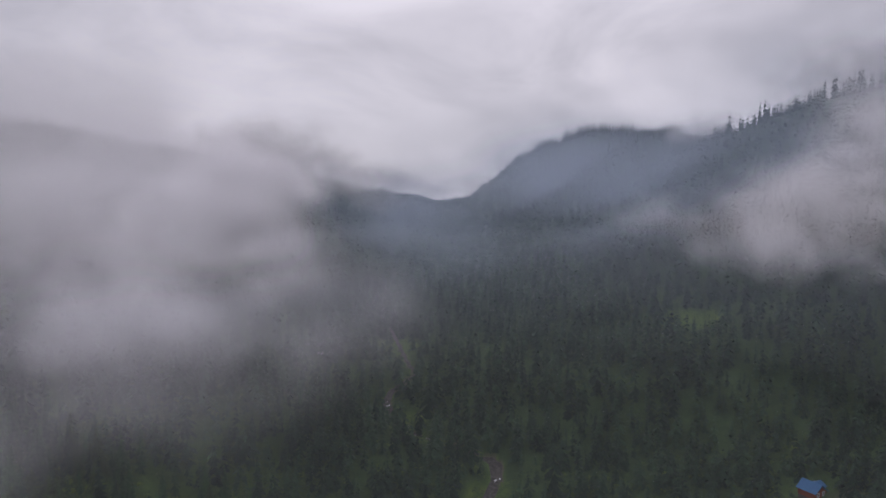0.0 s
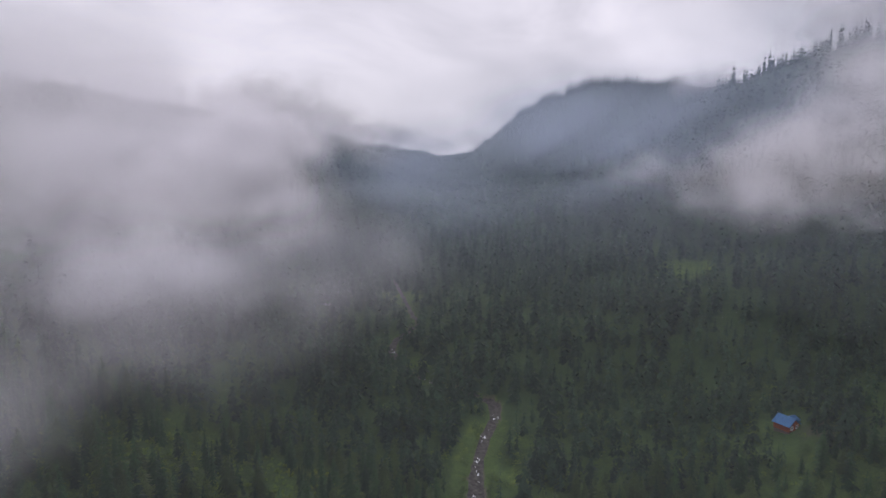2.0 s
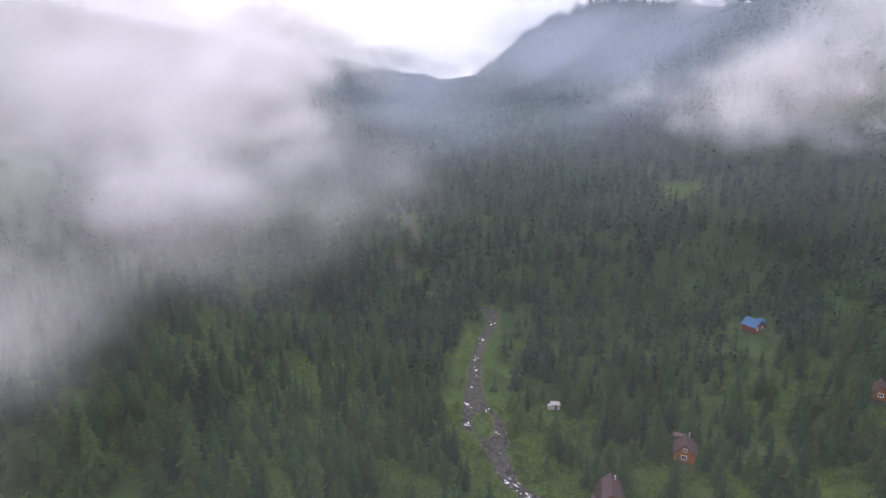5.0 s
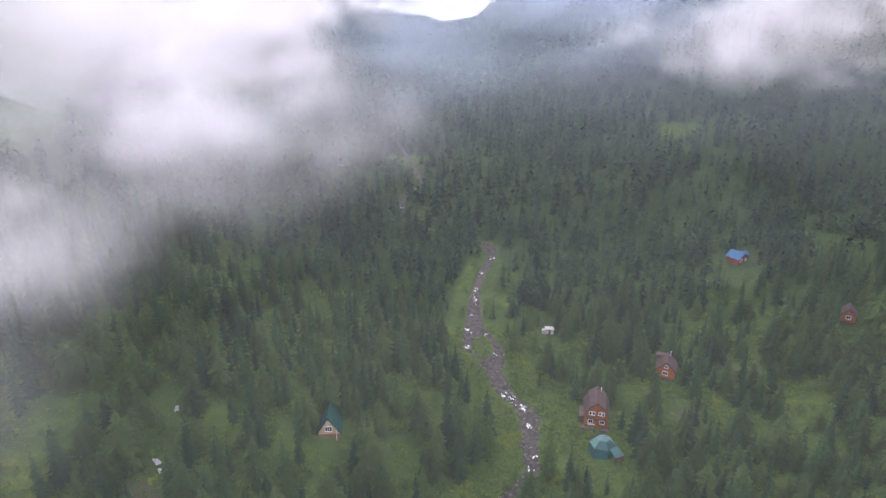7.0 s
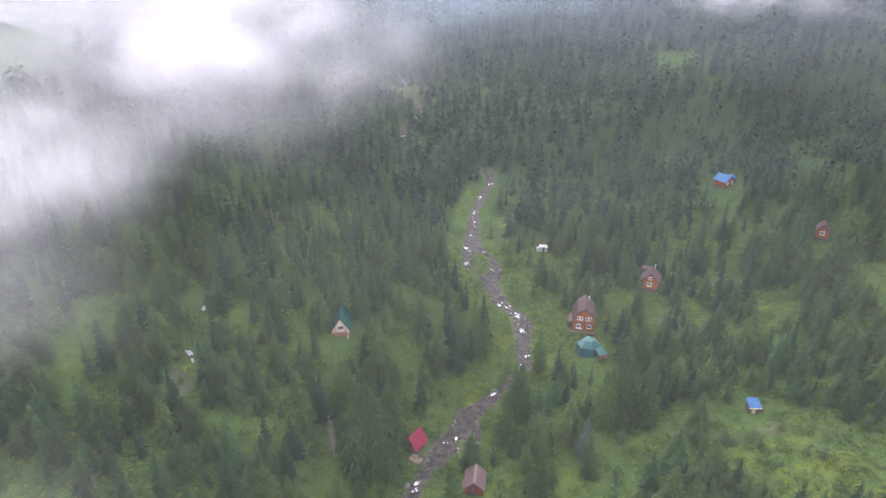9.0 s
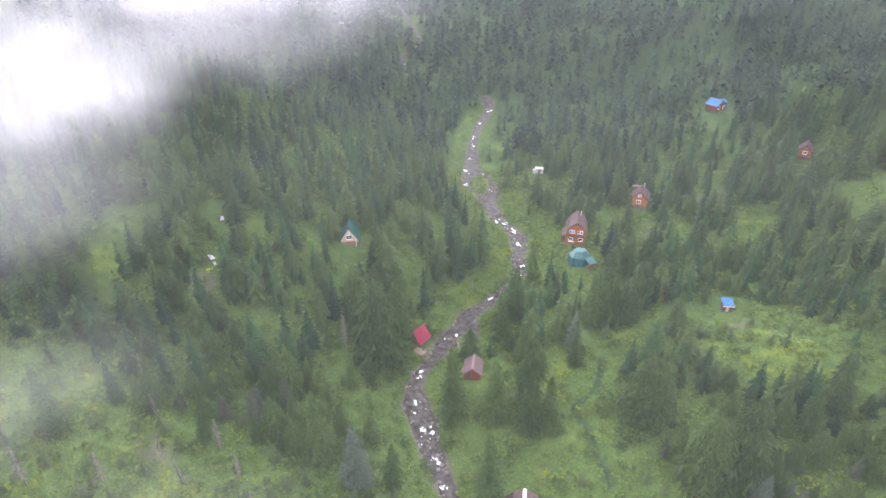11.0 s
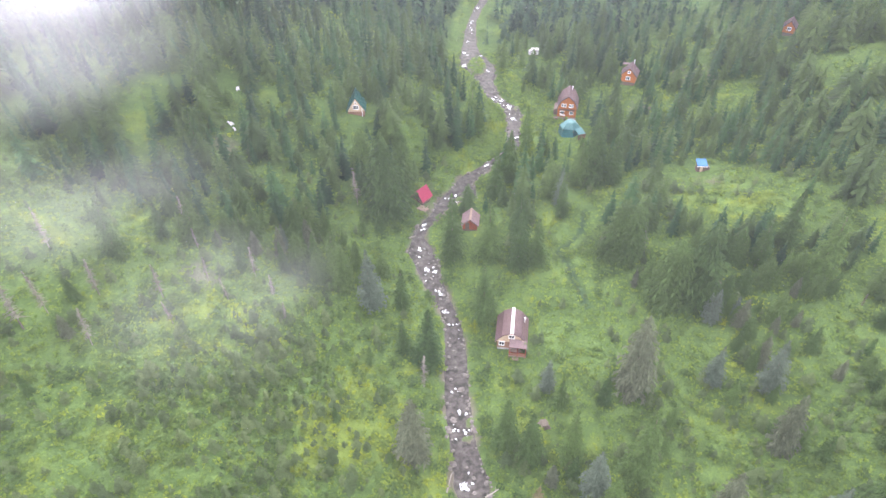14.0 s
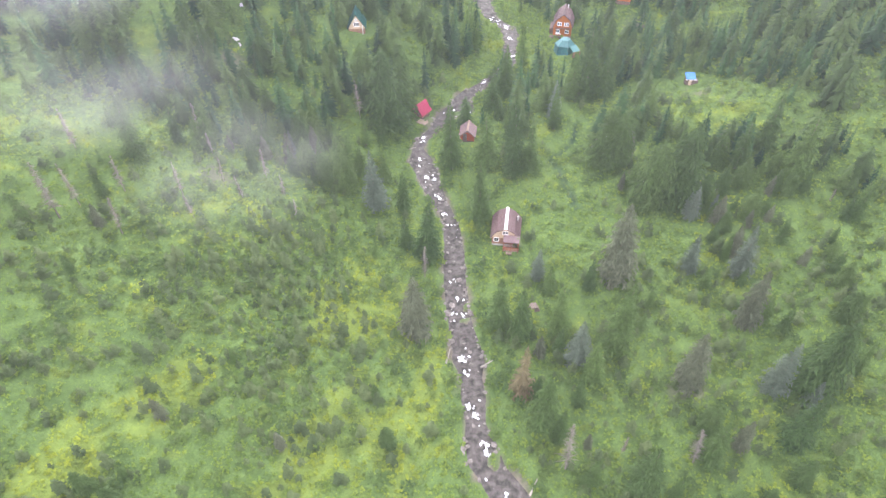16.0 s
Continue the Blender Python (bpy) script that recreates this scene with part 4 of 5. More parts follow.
def trunk_mesh(top, radius, sides=6, seed=0):
    bm = bmesh.new()
    r = random.Random(seed)
    rings = []
    for k in range(5):
        u = k / 4
        cx, cy = r.uniform(-.004, .004) * k, r.uniform(-.004, .004) * k
        rad = radius * (1 - u * .9) * (1.5 if k == 0 else 1)
        rings.append([bm.verts.new((cx + rad * math.cos(6.283 * i / sides), cy + rad * math.sin(6.283 * i / sides), -.03 + (top + .03) * u)) for i in range(sides)])
    for a, b in zip(rings, rings[1:]):
        for i in range(sides):
            bm.faces.new((a[i], a[(i + 1) % sides], b[(i + 1) % sides], b[i]))
    bm.faces.new(rings[-1])
    me = bpy.data.meshes.new("trunk")
    bm.to_mesh(me)
    bm.free()
    return me


def tree_proto(name, shape, mat, trunk_mat, label, category, top=.93, radius=.013, seed=0):
    e = new(name)
    tm = trunk_mesh(top, radius, 6, seed)
    tm.materials.append(trunk_mat)
    t = new("trunk", tm)
    k = new("limbs" if category == "dead tree" else "crown", fast_mesh("crown", shape[0], shape[1], mat))
    t.parent = k.parent = e
    return tagged(e, label, category, "trees of the valley")


firs = [tree_proto("fir_tree", conifer(s, lv, pr, wd, st, slim=(.22, .36)), M_FIR, M_BARK, "tall dark green fir with drooping branches", "fir tree", seed=s) for s, lv, pr, wd, st in
        ((1, 32, 10, .20, .05), (2, 30, 10, .22, .03), (3, 34, 9, .17, .06), (4, 28, 10, .24, .02), (5, 32, 9, .19, .10))]
greys = [tree_proto("grey_fir_tree", conifer(s, 34, 11, .19, .05, True, .12, .6, .8, (.18, .32), 2.1), M_GREY, M_BARK, "tall grey-green fir with soft rounded crown", "fir tree", seed=s) for s in (11, 12)]
blues = [tree_proto("spruce_tree", conifer(s, 28, 10, .21, .04, True, .0, .15, slim=(.22, .36)), M_BLUE, M_BARK, "blue-grey spruce with dense level branches", "spruce tree", seed=s) for s in (21, 22)]
pines = [tree_proto("pine_tree", conifer(s, 34, 12, wd, .03, True, .05, .5, .72, (.18, .32), bl), M_PINE, M_BARK, "broad olive-green Siberian pine with rounded dense crown", "pine tree", .85, .018, s) for s, wd, bl in ((31, .26, 2.4), (32, .24, 2.0), (33, .28, 2.8))]
rusts = [tree_proto("rusty_fir_tree", conifer(41, 22, 7, .15, .05, True, .2), M_RUST, M_BARK, "ailing fir with rusty brown needles", "fir tree", seed=41)]
snags = [tree_proto("dead_tree", bare(s), M_DEAD, M_DEAD, "bleached bare dead tree standing in the meadow", "dead tree", .98, .0085, s) for s in (51, 52, 53)]

PLANTED = {
    "fir": [(27.1, -30.0, 19.4), (49.2, -48.2, 13.4), (36.3, -50.4, 12.2), (26.0, -54.0, 13.1), (13.0, -43.5, 17), (22.0, -35.3, 10.9), (11.3, -26.0, 13), (17.7, -26.4, 14.1), (7.5, -23.2, 13.4), (5.9, 3.6, 18.1), (13.8, 18.0, 17.5), (17.8, 18.7, 13.4), (25.6, 33.8, 12.2), (31.9, 47.1, 14.1), (0.4, 21.5, 20.6), (-10.2, 5.9, 10.9), (-5.2, -6.5, 14.7), (-9.3, -5.4, 9.1), (6.3, 72.0, 13.4), (8.5, 70.5, 10.3)],
    "fir too": [(15.0, 50.5, 15.9), (11.1, 44.0, 13.4), (21.0, 65.4, 13.4), (8.1, 21.9, 16.2), (14.8, 24.7, 15.0), (32.4, 51.2, 11.2), (35.9, 48.4, 22), (40.1, 47.0, 16.9), (-59.6, 3.2, 13.1), (-66.2, 10.6, 5.0), (-54.7, 11.0, 9.1), (-54.5, 23.3, 8.1), (-55.9, 38.6, 12.2), (-44.2, 25.3, 10.9), (-38.8, 20.3, 6.9), (-27.8, 14.3, 7.2), (-5.0, 58.0, 6.6), (-23.2, 22.4, 5.3), (69.9, 6.6, 17.8), (60.6, 11.5, 13.4), (67.1, 15.3, 15.6)],
    "grey": [(30.4, -13.8, 20.6), (49.6, -26.9, 14), (37.2, -37.4, 15.6), (-7.1, -25.9, 16.6)],
    "blue": [(49.3, -39.7, 13.1), (20.4, -31.9, 11.6), (15.9, -12.7, 8.1), (43.9, -13.8, 10.0), (52.2, -16.3, 12.8), (-15.7, 4.2, 16.6), (26.0, 38.4, 10.9)],
    "pine": [(54.8, -40.4, 19), (41.6, 5.5, 18.1), (46.5, 4.9, 21.6), (34.4, 19.8, 16.6), (37.2, 18.5, 16), (-28.5, 49.5, 8), (-17.4, 53.5, 8), (-12.2, 54.5, 9), (44.6, 66, 12), (49.5, 61.5, 11), (-20.8, 47.4, 12.2), (-15.0, 36.5, 22), (-11.5, 41.1, 18.4)],
    "rust": [(10.1, -37.3, 14.1)],
    "snag": [(34.4, -50.3, 10.0), (15.6, -50.2, 14.4), (24.3, -48.3, 5.3), (-5.7, -12.0, 9.1), (-21.6, 36.2, 10.6), (-65.2, -15.9, 12), (-56.4, -15.8, 8), (-63.7, -12.0, 9.5), (-50, -4, 8), (-44, 1, 6.5), (-59, -6, 8.5), (-40, -2, 6), (-37, 5, 7.5), (-68, 0, 9), (-30, -4, 5), (-52, 16, 8), (-47, -9, 6), (-33, 1, 6)],
}
KINDS = {"fir": firs, "fir too": firs, "grey": greys, "blue": blues, "pine": pines, "rust": rusts, "snag": snags}
rng = np.random.default_rng(11)
taken, placed = [], 0
used = set()


def plant(protos, x, y, hgt, lean=0.0):
    global placed
    p = protos[placed % len(protos)]
    hgt = hgt * (.9 if hgt > 15 else .97)
    spread = hgt * rng.uniform(.82, 1.02)
    m = pose(x, y, gz(x, y) - 0.15, rng.uniform(-2, 2) + lean, rng.uniform(-2, 2), rng.uniform(0, 360)) @ Matrix.Diagonal((spread, spread, hgt, 1))
    if p not in used:
        used.add(p)
        p.matrix_basis = m
    else:
        copy_thing(p, m).matrix_basis = m
    placed += 1


for kind, rows in PLANTED.items():
    for x, y, hgt in rows:
        plant(KINDS[kind], x, y, hgt, rng.uniform(-5, 5) if kind == "snag" else 0)
        taken.append((x, y))

# free sight-lines before the buildings: x, y, half width, how far the gap reaches towards the stream's mouth
OPEN = [(10.9, -0.7, 5, 14), (-6.9, 43, 4, 10), (4.5, 31.5, 3, 8), (36, 84, 5, 18), (34.8, 71.5, 5.4, 12), (56.2, 96, 3.8, 18), (104.5, 103.5, 3.8, 18), (94, 143, 5, 15), (61.6, 47, 4, 12), (30, 120, 3, 18), (-23.8, 64, 4.6, 18), (-51, 50, 2.8, 12), (-51.5, 60.5, 2.5, 11), (-50, 249, 3, 20), (-81, 251, 3, 20)]


def is_open(x, y):
    k = np.zeros_like(x, bool)
    for ox, oy, hw, reach in OPEN:
        along = oy - y
        mid = ox * (1 - np.clip(along, 0, 60) / (oy + 110))
        k |= (np.abs(x - mid) < hw * .85) & (along < reach * .75) & (along > -4)
    return k


def spots(x0, x1, y0, y1, cell, seed, chance, clear=True):
    r = np.random.default_rng(seed)
    a, b = np.meshgrid(np.arange(x0, x1, cell), np.arange(y0, y1, cell))
    a = a.ravel() + r.uniform(-.48, .48, a.size) * cell
    b = b.ravel() + r.uniform(-.48, .48, b.size) * cell
    keep = r.random(a.size) < chance(a, b)
    if clear:
        keep &= ~is_open(a, b)
    for ox, oy, hw, _ in OPEN:
        keep &= np.hypot(a - ox, b - oy) > hw * .72
    return a[keep], b[keep]


tk = np.array(taken)
ax, ay = spots(-150, 190, -70, 205, 3.4, 3, wooded)
clash = np.array([np.min(np.hypot(tk[:, 0] - x, tk[:, 1] - y)) < 2.6 for x, y in zip(ax, ay)])
ax, ay = ax[~clash], ay[~clash]
order = np.argsort(np.hypot(ax - 5, ay + 60))
ax, ay = ax[order], ay[order]
heights = 4.0 + 8.8 * rng.beta(1.6, 1.9, ax.size) * (0.75 + 0.5 * vnoise(ax, ay, 30, 61))
heights[(ax < stream_x(ay)) & (ay < 0)] *= 0.6
heights[(ax > stream_x(ay)) & (ay < 12)] *= 0.8
singles = 285 - placed
mixed = firs * 4 + greys * 2 + blues + pines * 3 + snags[:1]
for x, y, hgt in zip(ax[:singles], ay[:singles], heights[:singles]):
    plant([mixed[rng.integers(len(mixed))]], x, y, hgt)
ax, ay, heights = ax[singles:], ay[singles:], heights[singles:]

fine = [conifer(s, 21, 7, wd, .04, None, .06, .4, slim=(.17, .3)) for s, wd in ((161, .16), (162, .18), (163, .20), (164, .145), (165, .215))]
plumes = [conifer(s, 22, 8, wd, .03, None, .05, .55, .75, (.12, .22), bl) for s, wd, bl in ((191, .20, 1.9), (192, .24, 2.4), (193, .27, 2.8), (194, .22, 2.1))]
mids = [conifer(s, 9, 5, wd, .04, None, .06, .7, .85, (.2, .36), bl) for s, wd, bl in ((171, .185, 1.2), (172, .205, 1.25), (173, .24, 1.8), (174, .17, 1.2), (175, .27, 2.2))]
fars = [conifer(s, 6, 5, wd, .03, None, 0, .9) for s, wd in ((71, .19), (72, .22), (73, .17))]
tiny = [conifer(s, 4, 4, wd, .03, None, 0, 1.0, .85, (.35, .55)) for s, wd in ((76, .20), (77, .24), (78, .18))]
spires = [conifer(s, 10, 5, wd, .0, None, 0, 1.0, .85, (.4, .6)) for s, wd in ((86, .15), (87, .18), (88, .13))]
rounded = rng.random(ax.size) < .22 + .5 * smooth((vnoise(ax, ay, 26, 75) - .45) / .2)
close = ay < 130
for name, pick, shapes, mat, label in (
        ("valley_firs", close & ~rounded, fine, M_FOREST, "dense dark green fir forest filling the valley"),
        ("valley_pines", close & rounded, plumes, M_PLUME, "olive-green rounded Siberian pines mixed into the forest"),
        ("upper_valley_firs", ~close, mids, M_FAR, "dense dark fir forest of the upper valley")):
    px, py, ph = ax[pick], ay[pick], heights[pick]
    pl = np.stack([px, py, ground_z(px, py) - .2, ph, ph * rng.uniform(.8, 1.15, px.size)], -1)
    ob = scatter(shapes, pl, rng, mat, name, np.clip(rng.beta(.9, 1.0, px.size) + .35 * (vnoise(px, py, 25, 71) - .4), 0, 1))
    tagged(ob, label, "forest", kind="stuff")


def far_forest(name, x0, x1, y0, y1, cell, seed, shapes, label):
    def chance(a, b):
        side = np.abs(a) < 0.80 * (b + 100)
        c = np.where(a > 0, np.interp(b, CREST_Y, CREST_RIGHT[0]) + 45 - a, a - np.interp(b, CREST_Y, CREST_LEFT[0]) + 45) > 0
        c &= ~((a < -110) & (b < 420) & (ground_z(a, b) > 62))
        return np.where(side & c, wooded(a, b) * 0.92 + 0.03, 0)
    px, py = spots(x0, x1, y0, y1, cell, seed, chance)
    ph = rng.uniform(7, 15, px.size) * (1.2 if y0 > 400 else 1)
    pl = np.stack([px, py, ground_z(px, py) - .3, ph, ph * rng.uniform(.8, 1.15, px.size)], -1)
    ob = scatter(shapes, pl, rng, M_FAR, name, np.clip(rng.beta(1.0, 1.5, px.size) + .4 * (vnoise(px, py, 45, 72) - .45), 0, 1))
    tagged(ob, label, "forest", kind="stuff")


far_forest("hill_forest_near", -420, 520, 205.1, 460, 4.9, 81, mids, "dense fir forest climbing the valley sides")
far_forest("slope_forest", 190.1, 480, 0, 205, 5.0, 82, fars, "fir forest on the steep valley side")
far_forest("slope_forest", -420, -150.1, 0, 205, 5.0, 83, fars, "fir forest on the steep valley side")
far_forest("hill_forest", -460, 480, 460.1, 1000, 8.2, 84, tiny, "distant fir forest over the hills")
far_forest("ridge_forest", -420, 420, 1000.1, 2300, 12.5, 85, tiny, "far fir forest along the mountain ridge")
# the firs that stand along the crest of the mountain
cy = rng.uniform(430, 1600, 1100)
cx = np.interp(cy, CREST_Y, CREST_RIGHT[0]) + rng.normal(-4, 13, cy.size)
ch = rng.uniform(8, 22, cy.size) * (.5 + 1.1 * vnoise(cx, cy, 38, 77)) * np.interp(cy, [700, 760, 930, 1000], [1, .5, .5, 1])
ob = scatter(spires, np.stack([cx, cy, ground_z(cx, cy) - .4, ch, ch * rng.uniform(.75, 1.05, cy.size)], -1), rng, M_FAR, "crest_firs", rng.uniform(0, .4, cy.size))
tagged(ob, "jagged row of dark firs along the mountain crest", "forest", kind="stuff")

# ---- undergrowth ----


def herb(seed, leaves=6, flat=0.5):
    r = np.random.default_rng(seed)
    vs, ts = [], []
    for k in range(leaves):
        a, L = r.uniform(0, 6.283), r.uniform(.35, .65)
        c, s = math.cos(a), math.sin(a)
        w2, z1, z2 = L * .36, r.uniform(.4, 1) * flat * 1.6, r.uniform(.2, .9) * flat
        pts = [(0.05, 0, .1), (L * .6, w2, z1), (L * .6, -w2, z1), (L, 0, z2)]
        vs.append(np.array([(c * x - s * y, s * x + c * y, z) for x, y, z in pts]))
        ts.append(np.array([(0, 2, 1), (1, 2, 3)]) + 4 * k)
    return np.concatenate(vs), np.concatenate(ts)


def bush(seed, leaves=25):
    r = np.random.default_rng(seed)
    vs, ts = [], []
    for k in range(leaves):
        d = r.normal(0, 1, 3)
        d /= np.linalg.norm(d)
        d[2] = abs(d[2])
        q = d * np.array([.5, .5, .95]) * r.uniform(.65, 1.05)
        a, L = r.uniform(0, 6.283), r.uniform(.10, .2)
        u = np.array([math.cos(a), math.sin(a), r.uniform(-.3, .5)]) * L
        v = np.array([-math.sin(a), math.cos(a), r.uniform(-.4, .4)]) * L * .7
        vs.append(np.array([q - u, q + v, q + u, q - v]))
        ts.append(np.array([(0, 1, 2), (0, 2, 3)]) + 4 * k)
    return np.concatenate(vs), np.concatenate(ts)


def not_stream(a, b, gap=4.0):
    return np.abs(bank(a, b)) > gap


herbs = [herb(s) for s in range(91, 97)]
px, py = spots(-80, 122, -66, 125, 1.05, 5, lambda a, b: np.where(not_stream(a, b, 2.4) | (isle_at(a, b) > .9), 0.95 * (1 - .5 * smooth((b - 20) / 25) * (np.abs(a - stream_x(b)) > 14)) * (1 - soil_at(a, b)[0]) * (1 - .95 * soil_at(a, b)[1]) * smooth((200 - np.hypot(a, b + 60)) / 60 + .3), 0), clear=False)
size = rng.uniform(.45, 1.1, px.size) * np.interp(py, [20, 80], [1, 1.4])
lush = lush_at(px, py)
pl = np.stack([px, py, ground_z(px, py) - .1, size * rng.uniform(.6, 1.2, px.size), size * 1.25], -1)
tint = np.interp(py, [10, 40], [1, .72]) * np.clip(.7 * lush + .22 * vnoise(px, py, 7, 95) + .3 * (vnoise(px, py, 2.6, 94) - .4) + rng.normal(0, .1, px.size), 0, 1)
ob = scatter(herbs, pl, rng, M_HERB, "tall_herbs", tint)
tagged(ob, "lush tall meadow herbs with broad leaves, yellow-green in patches", "meadow plants", kind="stuff")

bushes = [bush(s) for s in range(101, 106)]
saplings = [conifer(s, 7, 6, .3, .02, None, 0, .2) for s in (111, 112, 113)]


def bush_chance(a, b):
    d = a - stream_x(b)
    young = np.exp(-((a + 34) / 16) ** 2 - ((b + 22) / 18) ** 2)
    return np.where(not_stream(a, b, 2.2) | (isle_at(a, b) > 1.0), 0.20 + .5 * smooth((7 - np.abs(d)) / 3) + .6 * smooth((.55 * vnoise(a, b, 8, 98) + .45 * vnoise(a, b, 3.5, 97) - .56) / .08) + .5 * young + .3 * smooth((d - 5) / 4) * smooth((-6 - b) / 8), 0) * (1 - soil_at(a, b)[0] * (np.abs(d) > 6))


px, py = spots(-90, 110, -68, 178, 2.0, 6, bush_chance, clear=False)
size = .6 + 1.7 * rng.random(px.size) ** 1.4
pl = np.stack([px, py, ground_z(px, py) - .15, size * rng.uniform(.7, 1.1, px.size), size * 1.1], -1)
ob = scatter(bushes, pl, rng, M_SHRUB, "shrubs", np.clip(rng.beta(1.1, 3, px.size) + .5 * lush_at(px, py) - .15 * (vnoise(px, py, 6, 96) > .5), 0, 1))
tagged(ob, "green leafy shrubs and willow scrub along the stream", "shrubs", kind="stuff")


def young_chance(a, b):
    young = np.clip(1.5 * np.exp(-((a + 29) / 10) ** 2 - ((b + 20) / 17) ** 2) + .8 * np.exp(-((a + 50) / 22) ** 2 - ((b + 32) / 22) ** 2) * smooth((vnoise(a, b, 8, 99) - .5) / .12), 0, 1)
    right = .32 * smooth((a - 6) / 4) * smooth((-8 - b) / 8) * smooth((vnoise(a, b, 7, 100) - .35) / .2)
    return np.where(not_stream(a, b, 4.5), .08 + .12 * smooth((-a - 8) / 6) * smooth((-15 - b) / 8) + .85 * young + right, 0)


px, py = spots(-85, 95, -66, 60, 1.6, 8, young_chance, clear=False)
size = 1.2 + 2.8 * rng.random(px.size) ** 1.7
pl = np.stack([px, py, ground_z(px, py) - .15, size, size * rng.uniform(.9, 1.3, px.size)], -1)
ob = scatter(saplings, pl, rng, M_YOUNG, "young_firs", rng.uniform(0, 1.0, px.size))
tagged(ob, "thicket of young firs scattered over the meadow", "saplings", kind="stuff")


# ---- clouds and mist ----
def cloud(name, label, mat, lobes, seed, facing=(0.0, -60.0, 260.0)):
    """A bank of vapour from many soft, overlapping puffs. lobes: centre, radii, puffs, puff radius, body."""
    r = np.random.default_rng(seed)
    vs, ts, body, base = [], [], [], 0
    sides = 12
    for (cx, cy, cz), (rx, ry, rz), count, size, thick in lobes:
        for k in range(count):
            d = r.normal(0, 1, 3)
            d *= r.random() ** (1 / 3) / np.linalg.norm(d)
            edge = np.linalg.norm(d)
            q = np.array([cx, cy, cz]) + d * np.array([rx, ry, rz])
            n = np.array(facing) - q
            n = n / np.linalg.norm(n) + r.normal(0, .14, 3)
            n /= np.linalg.norm(n)
            u = np.cross(n, [0, 0, 1.0])
            u /= np.linalg.norm(u)
            v = np.cross(n, u)
            s = size * r.uniform(.6, 1.25) * (1.15 - .45 * edge)
            a = np.linspace(0, 2 * np.pi, sides, endpoint=False)
            rim = s * r.uniform(.8, 1.15, sides)
            wide = np.array([1.2, .9])
            ring = q + (rim * np.cos(a))[:, None] * u * wide[0] + (rim * np.sin(a))[:, None] * v * wide[1]
            vs.append(np.concatenate([[q], q + (ring - q) * .5, ring]))
            i, j = np.arange(sides), (np.arange(sides) + 1) % sides
            ts.append(np.concatenate([np.stack([np.zeros(sides, int), 1 + i, 1 + j], -1), np.stack([1 + i, 1 + sides + i, 1 + sides + j], -1), np.stack([1 + i, 1 + sides + j, 1 + j], -1)]) + base)
            b = thick * r.uniform(.6, 1) * (1.1 - .5 * edge)
            body.append(np.concatenate([[b], np.full(sides, b * .62), np.zeros(sides)]))
            base += 1 + 2 * sides
    ob = new(name, fast_mesh(name, np.concatenate(vs), np.concatenate(ts), mat, body=np.concatenate(body)))
    ob.data.polygons.foreach_set("use_smooth", [True] * len(ob.data.polygons))
    return tagged(ob, label, "cloud", kind="stuff")


cloud("cloud_bank", "thick pale grey cloud hanging against the wooded slope", M_CLOUD, [
    ((-60, 172, 90), (26, 26, 22), 70, 15, .95),
    ((-95, 190, 88), (48, 40, 32), 100, 23, .58),
    ((-150, 225, 97), (75, 60, 44), 130, 31, .8),
    ((-150, 300, 140), (120, 70, 45), 60, 44, .26),
    ((-270, 430, 165), (150, 70, 50), 60, 52, .28),
    ((-230, 250, 105), (90, 80, 55), 70, 48, .6),
    ((-122, 156, 72), (40, 22, 11), 44, 20, .26),
    ((-135, 150, 74), (44, 30, 18), 46, 23, .17),
    ((-210, 140, 92), (50, 50, 28), 46, 32, .24)], 201)
cloud("low_mist", "thin ragged mist trailing below the cloud over the firs", M_MIST, [
    ((-112, 140, 60), (58, 45, 22), 76, 29, .52),
    ((-70, 165, 70), (40, 35, 26), 60, 22, 1.0),
    ((-140, 55, 58), (52, 50, 20), 50, 36, .38),
    ((-75, 150, 62), (35, 25, 14), 45, 16, 1.0),
    ((-108, 88, 50), (50, 38, 16), 44, 30, .42),
    ((-36, 178, 56), (34, 30, 18), 30, 22, .6),
    ((-52, 200, 60), (30, 30, 12), 40, 20, .32),
    ((-95, 118, 46), (40, 30, 12), 36, 22, .5),
    ((-58, 152, 46), (36, 40, 12), 40, 22, .45),
    ((-48, 100, 42), (26, 34, 8), 30, 18, .07),
    ((-28, 215, 48), (40, 40, 12), 40, 24, .3)], 202)
cloud("drifting_cloud", "ragged grey cloud drifting before the mountainside", M_SHRED, [
    ((66, 172, 87), (18, 16, 8), 30, 13, .4),
    ((88, 172, 82), (20, 18, 10), 40, 14, .5),
    ((116, 178, 92), (30, 22, 16), 60, 17, .7),
    ((126, 176, 76), (26, 18, 8), 26, 13, .5),
    ((150, 190, 106), (46, 34, 26), 70, 25, .6),
    ((165, 180, 74), (24, 20, 9), 18, 17, .4),
    ((215, 215, 135), (70, 40, 45), 60, 36, .6)], 203)
cloud("hill_wisp", "faint wisps of cloud clinging to the far hillside", M_WISP, [
    ((-190, 640, 150), (90, 40, 30), 60, 34, .9),
    ((-105, 560, 122), (50, 30, 16), 34, 22, .8),
    ((-75, 600, 112), (45, 30, 12), 24, 22, .6),
    ((-80, 360, 104), (42, 30, 13), 40, 18, .8),
    ((-40, 380, 92), (22, 20, 6), 16, 12, .6),
    ((60, 1100, 128), (60, 40, 14), 16, 40, .5),
    ((285, 690, 178), (36, 20, 11), 40, 15, .9),
    ((330, 720, 190), (40, 20, 12), 36, 18, .8),
    ((345, 430, 176), (60, 40, 30), 60, 32, .9),
    ((560, 760, 250), (140, 60, 60), 50, 60, 1.0)], 204)
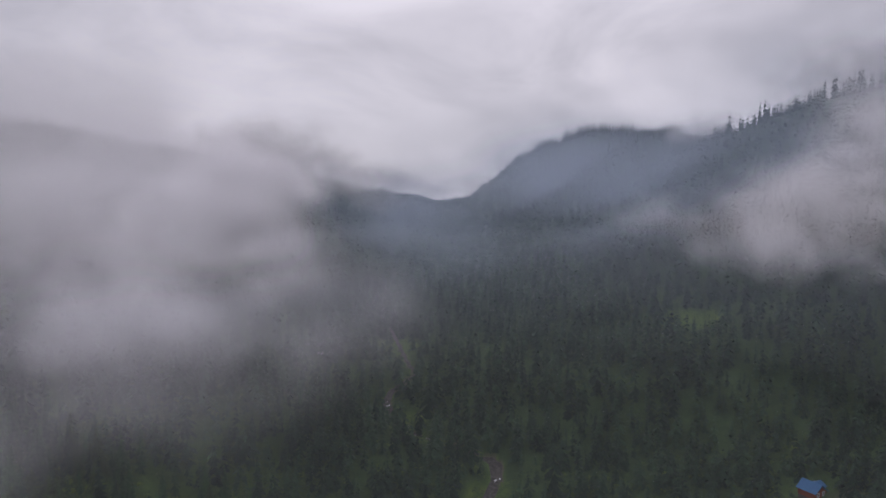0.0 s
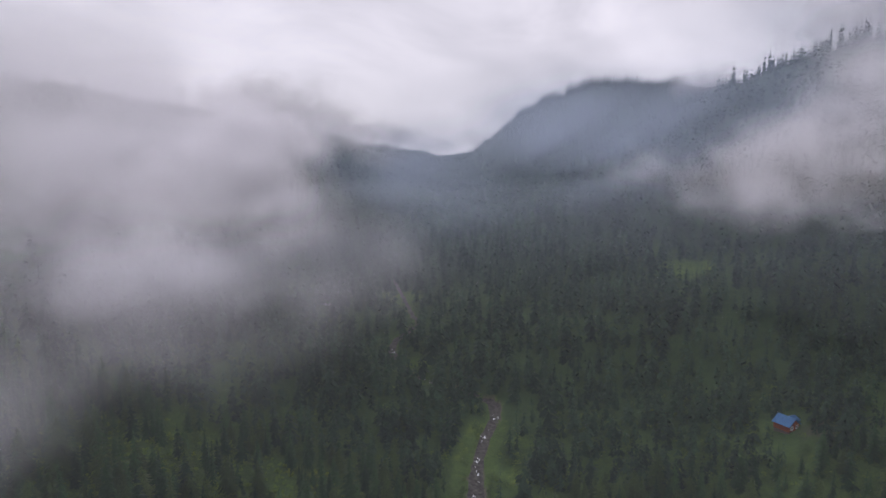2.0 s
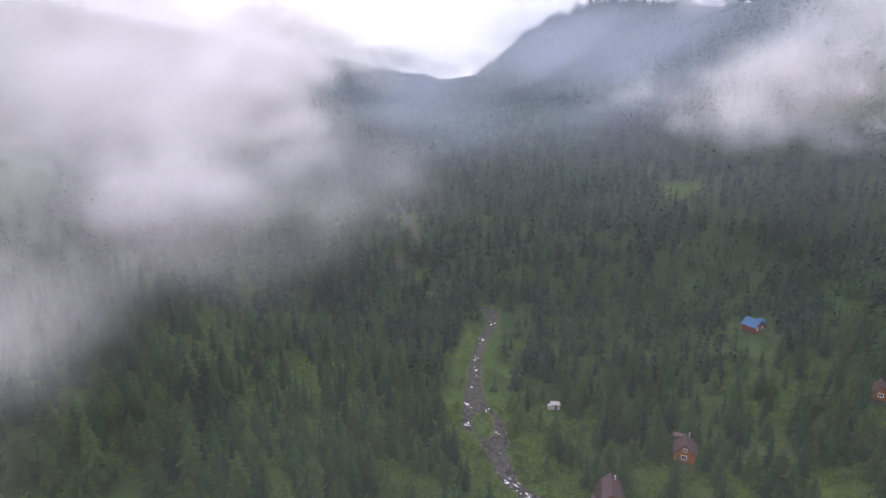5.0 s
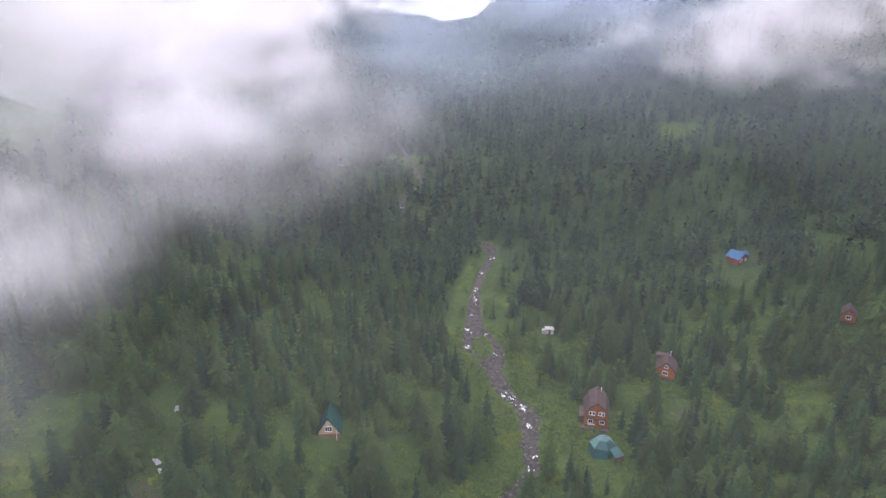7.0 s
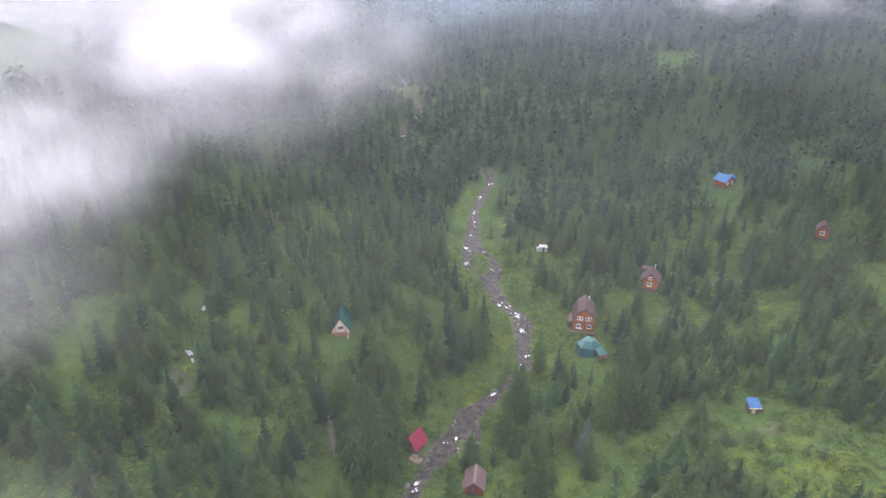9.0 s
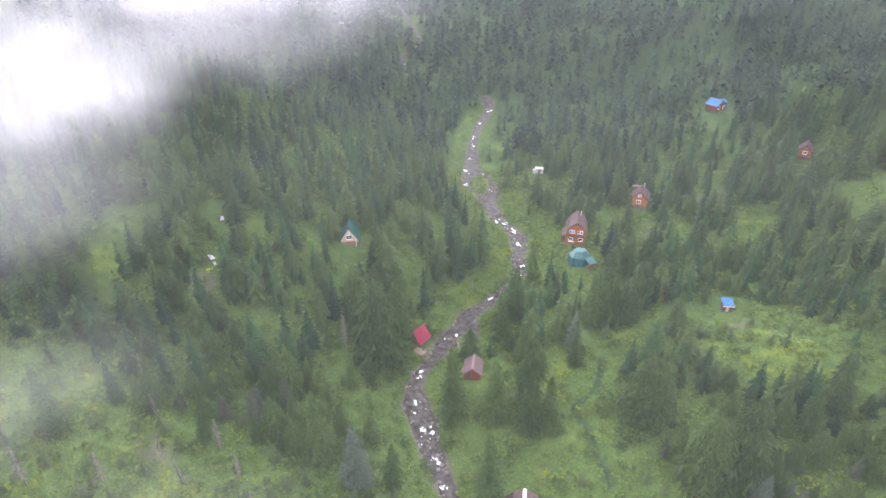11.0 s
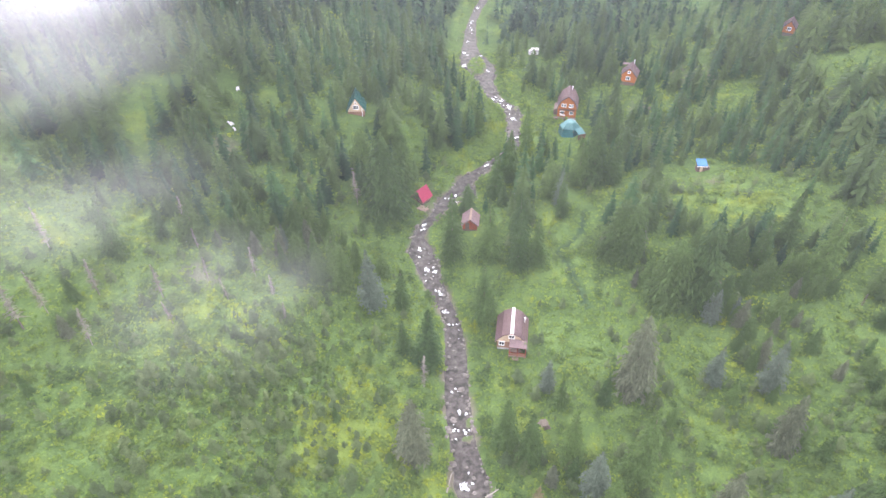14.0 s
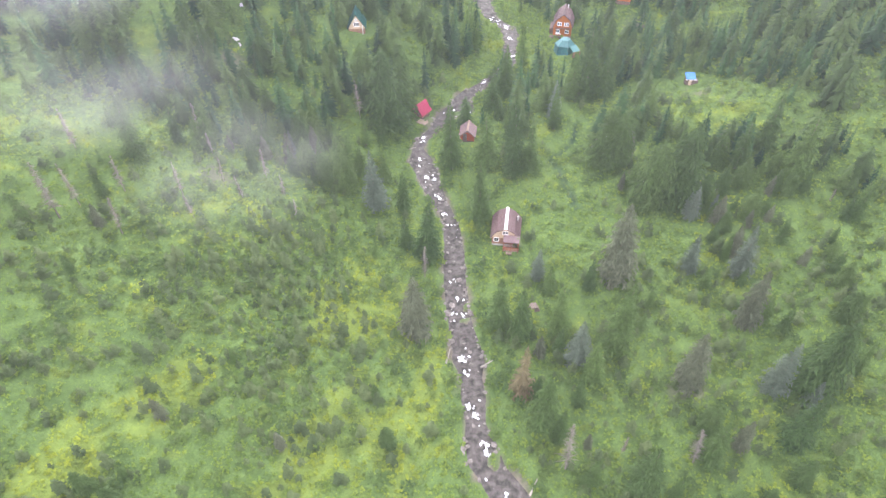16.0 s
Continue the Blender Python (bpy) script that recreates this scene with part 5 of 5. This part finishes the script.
cloud("far_cloud", "low grey cloud veiling the far hill's skyline", M_CLOUD, [
    ((-250, 1000, 152), (110, 60, 28), 60, 46, .8),
    ((-110, 1250, 140), (90, 60, 16), 44, 40, .7),
    ((-20, 1500, 128), (60, 50, 9), 20, 30, .5)], 207)
cloud("valley_haze", "bluish haze filling the far end of the valley", M_HAZE, [
    ((110, 400, 85), (220, 50, 45), 44, 80, 1.0),
    ((190, 600, 120), (190, 60, 60), 50, 85, 1.0),
    ((270, 360, 145), (160, 40, 65), 56, 68, 1.0),
    ((-60, 560, 95), (110, 60, 35), 24, 70, 1.0),
    ((190, 900, 140), (170, 80, 60), 44, 95, 1.0)], 205)
cloud("meadow_mist", "thin veil of mist floating above the meadow edge", M_MIST, [
    ((-27, -32, 41), (11, 10, 5), 18, 10, .36),
    ((-50, -14, 42), (18, 14, 6), 16, 14, .38),
    ((-70, 20, 46), (24, 20, 8), 22, 18, .42),
    ((-92, 70, 48), (36, 30, 12), 60, 17, .8)], 206)

# a faint, even layer of mist lies over the valley below the eye
mx, my = np.meshgrid(np.linspace(-260, 320, 30), np.linspace(-95, 420, 30))
mz = 50 + 0.06 * np.maximum(my, 0) + 5 * vnoise(mx, my, 60, 88)
edge = smooth((mx + 260) / 80) * smooth((320 - mx) / 80) * smooth((my + 95) / 12) * smooth((420 - my) / 120)
ids = np.arange(mx.size).reshape(mx.shape)
quads = np.stack([ids[:-1, :-1], ids[:-1, 1:], ids[1:, 1:], ids[1:, :-1]], -1).reshape(-1, 4)
ob = new("valley_mist", fast_mesh("valley_mist", np.stack([mx, my, mz], -1).reshape(-1, 3), quads, M_VEIL, body=(edge * np.interp(my, [-68, -50, -20, 0, 15, 35, 55, 80, 120, 230], [.012, .019, .026, .027, .040, .042, .041, .044, .054, .066])).ravel()))
ob.data.polygons.foreach_set("use_smooth", [True] * len(ob.data.polygons))
tagged(ob, "faint even mist lying over the whole valley", "mist", kind="stuff")
ob = new("blue_haze", fast_mesh("blue_haze", np.stack([mx, my, mz + 4], -1).reshape(-1, 3), quads, M_HAZE, body=(edge * np.interp(my, [80, 130, 180, 300], [0, .36, .68, 1])).ravel()))
ob.data.polygons.foreach_set("use_smooth", [True] * len(ob.data.polygons))
tagged(ob, "bluish haze over the upper valley forest", "mist", kind="stuff")
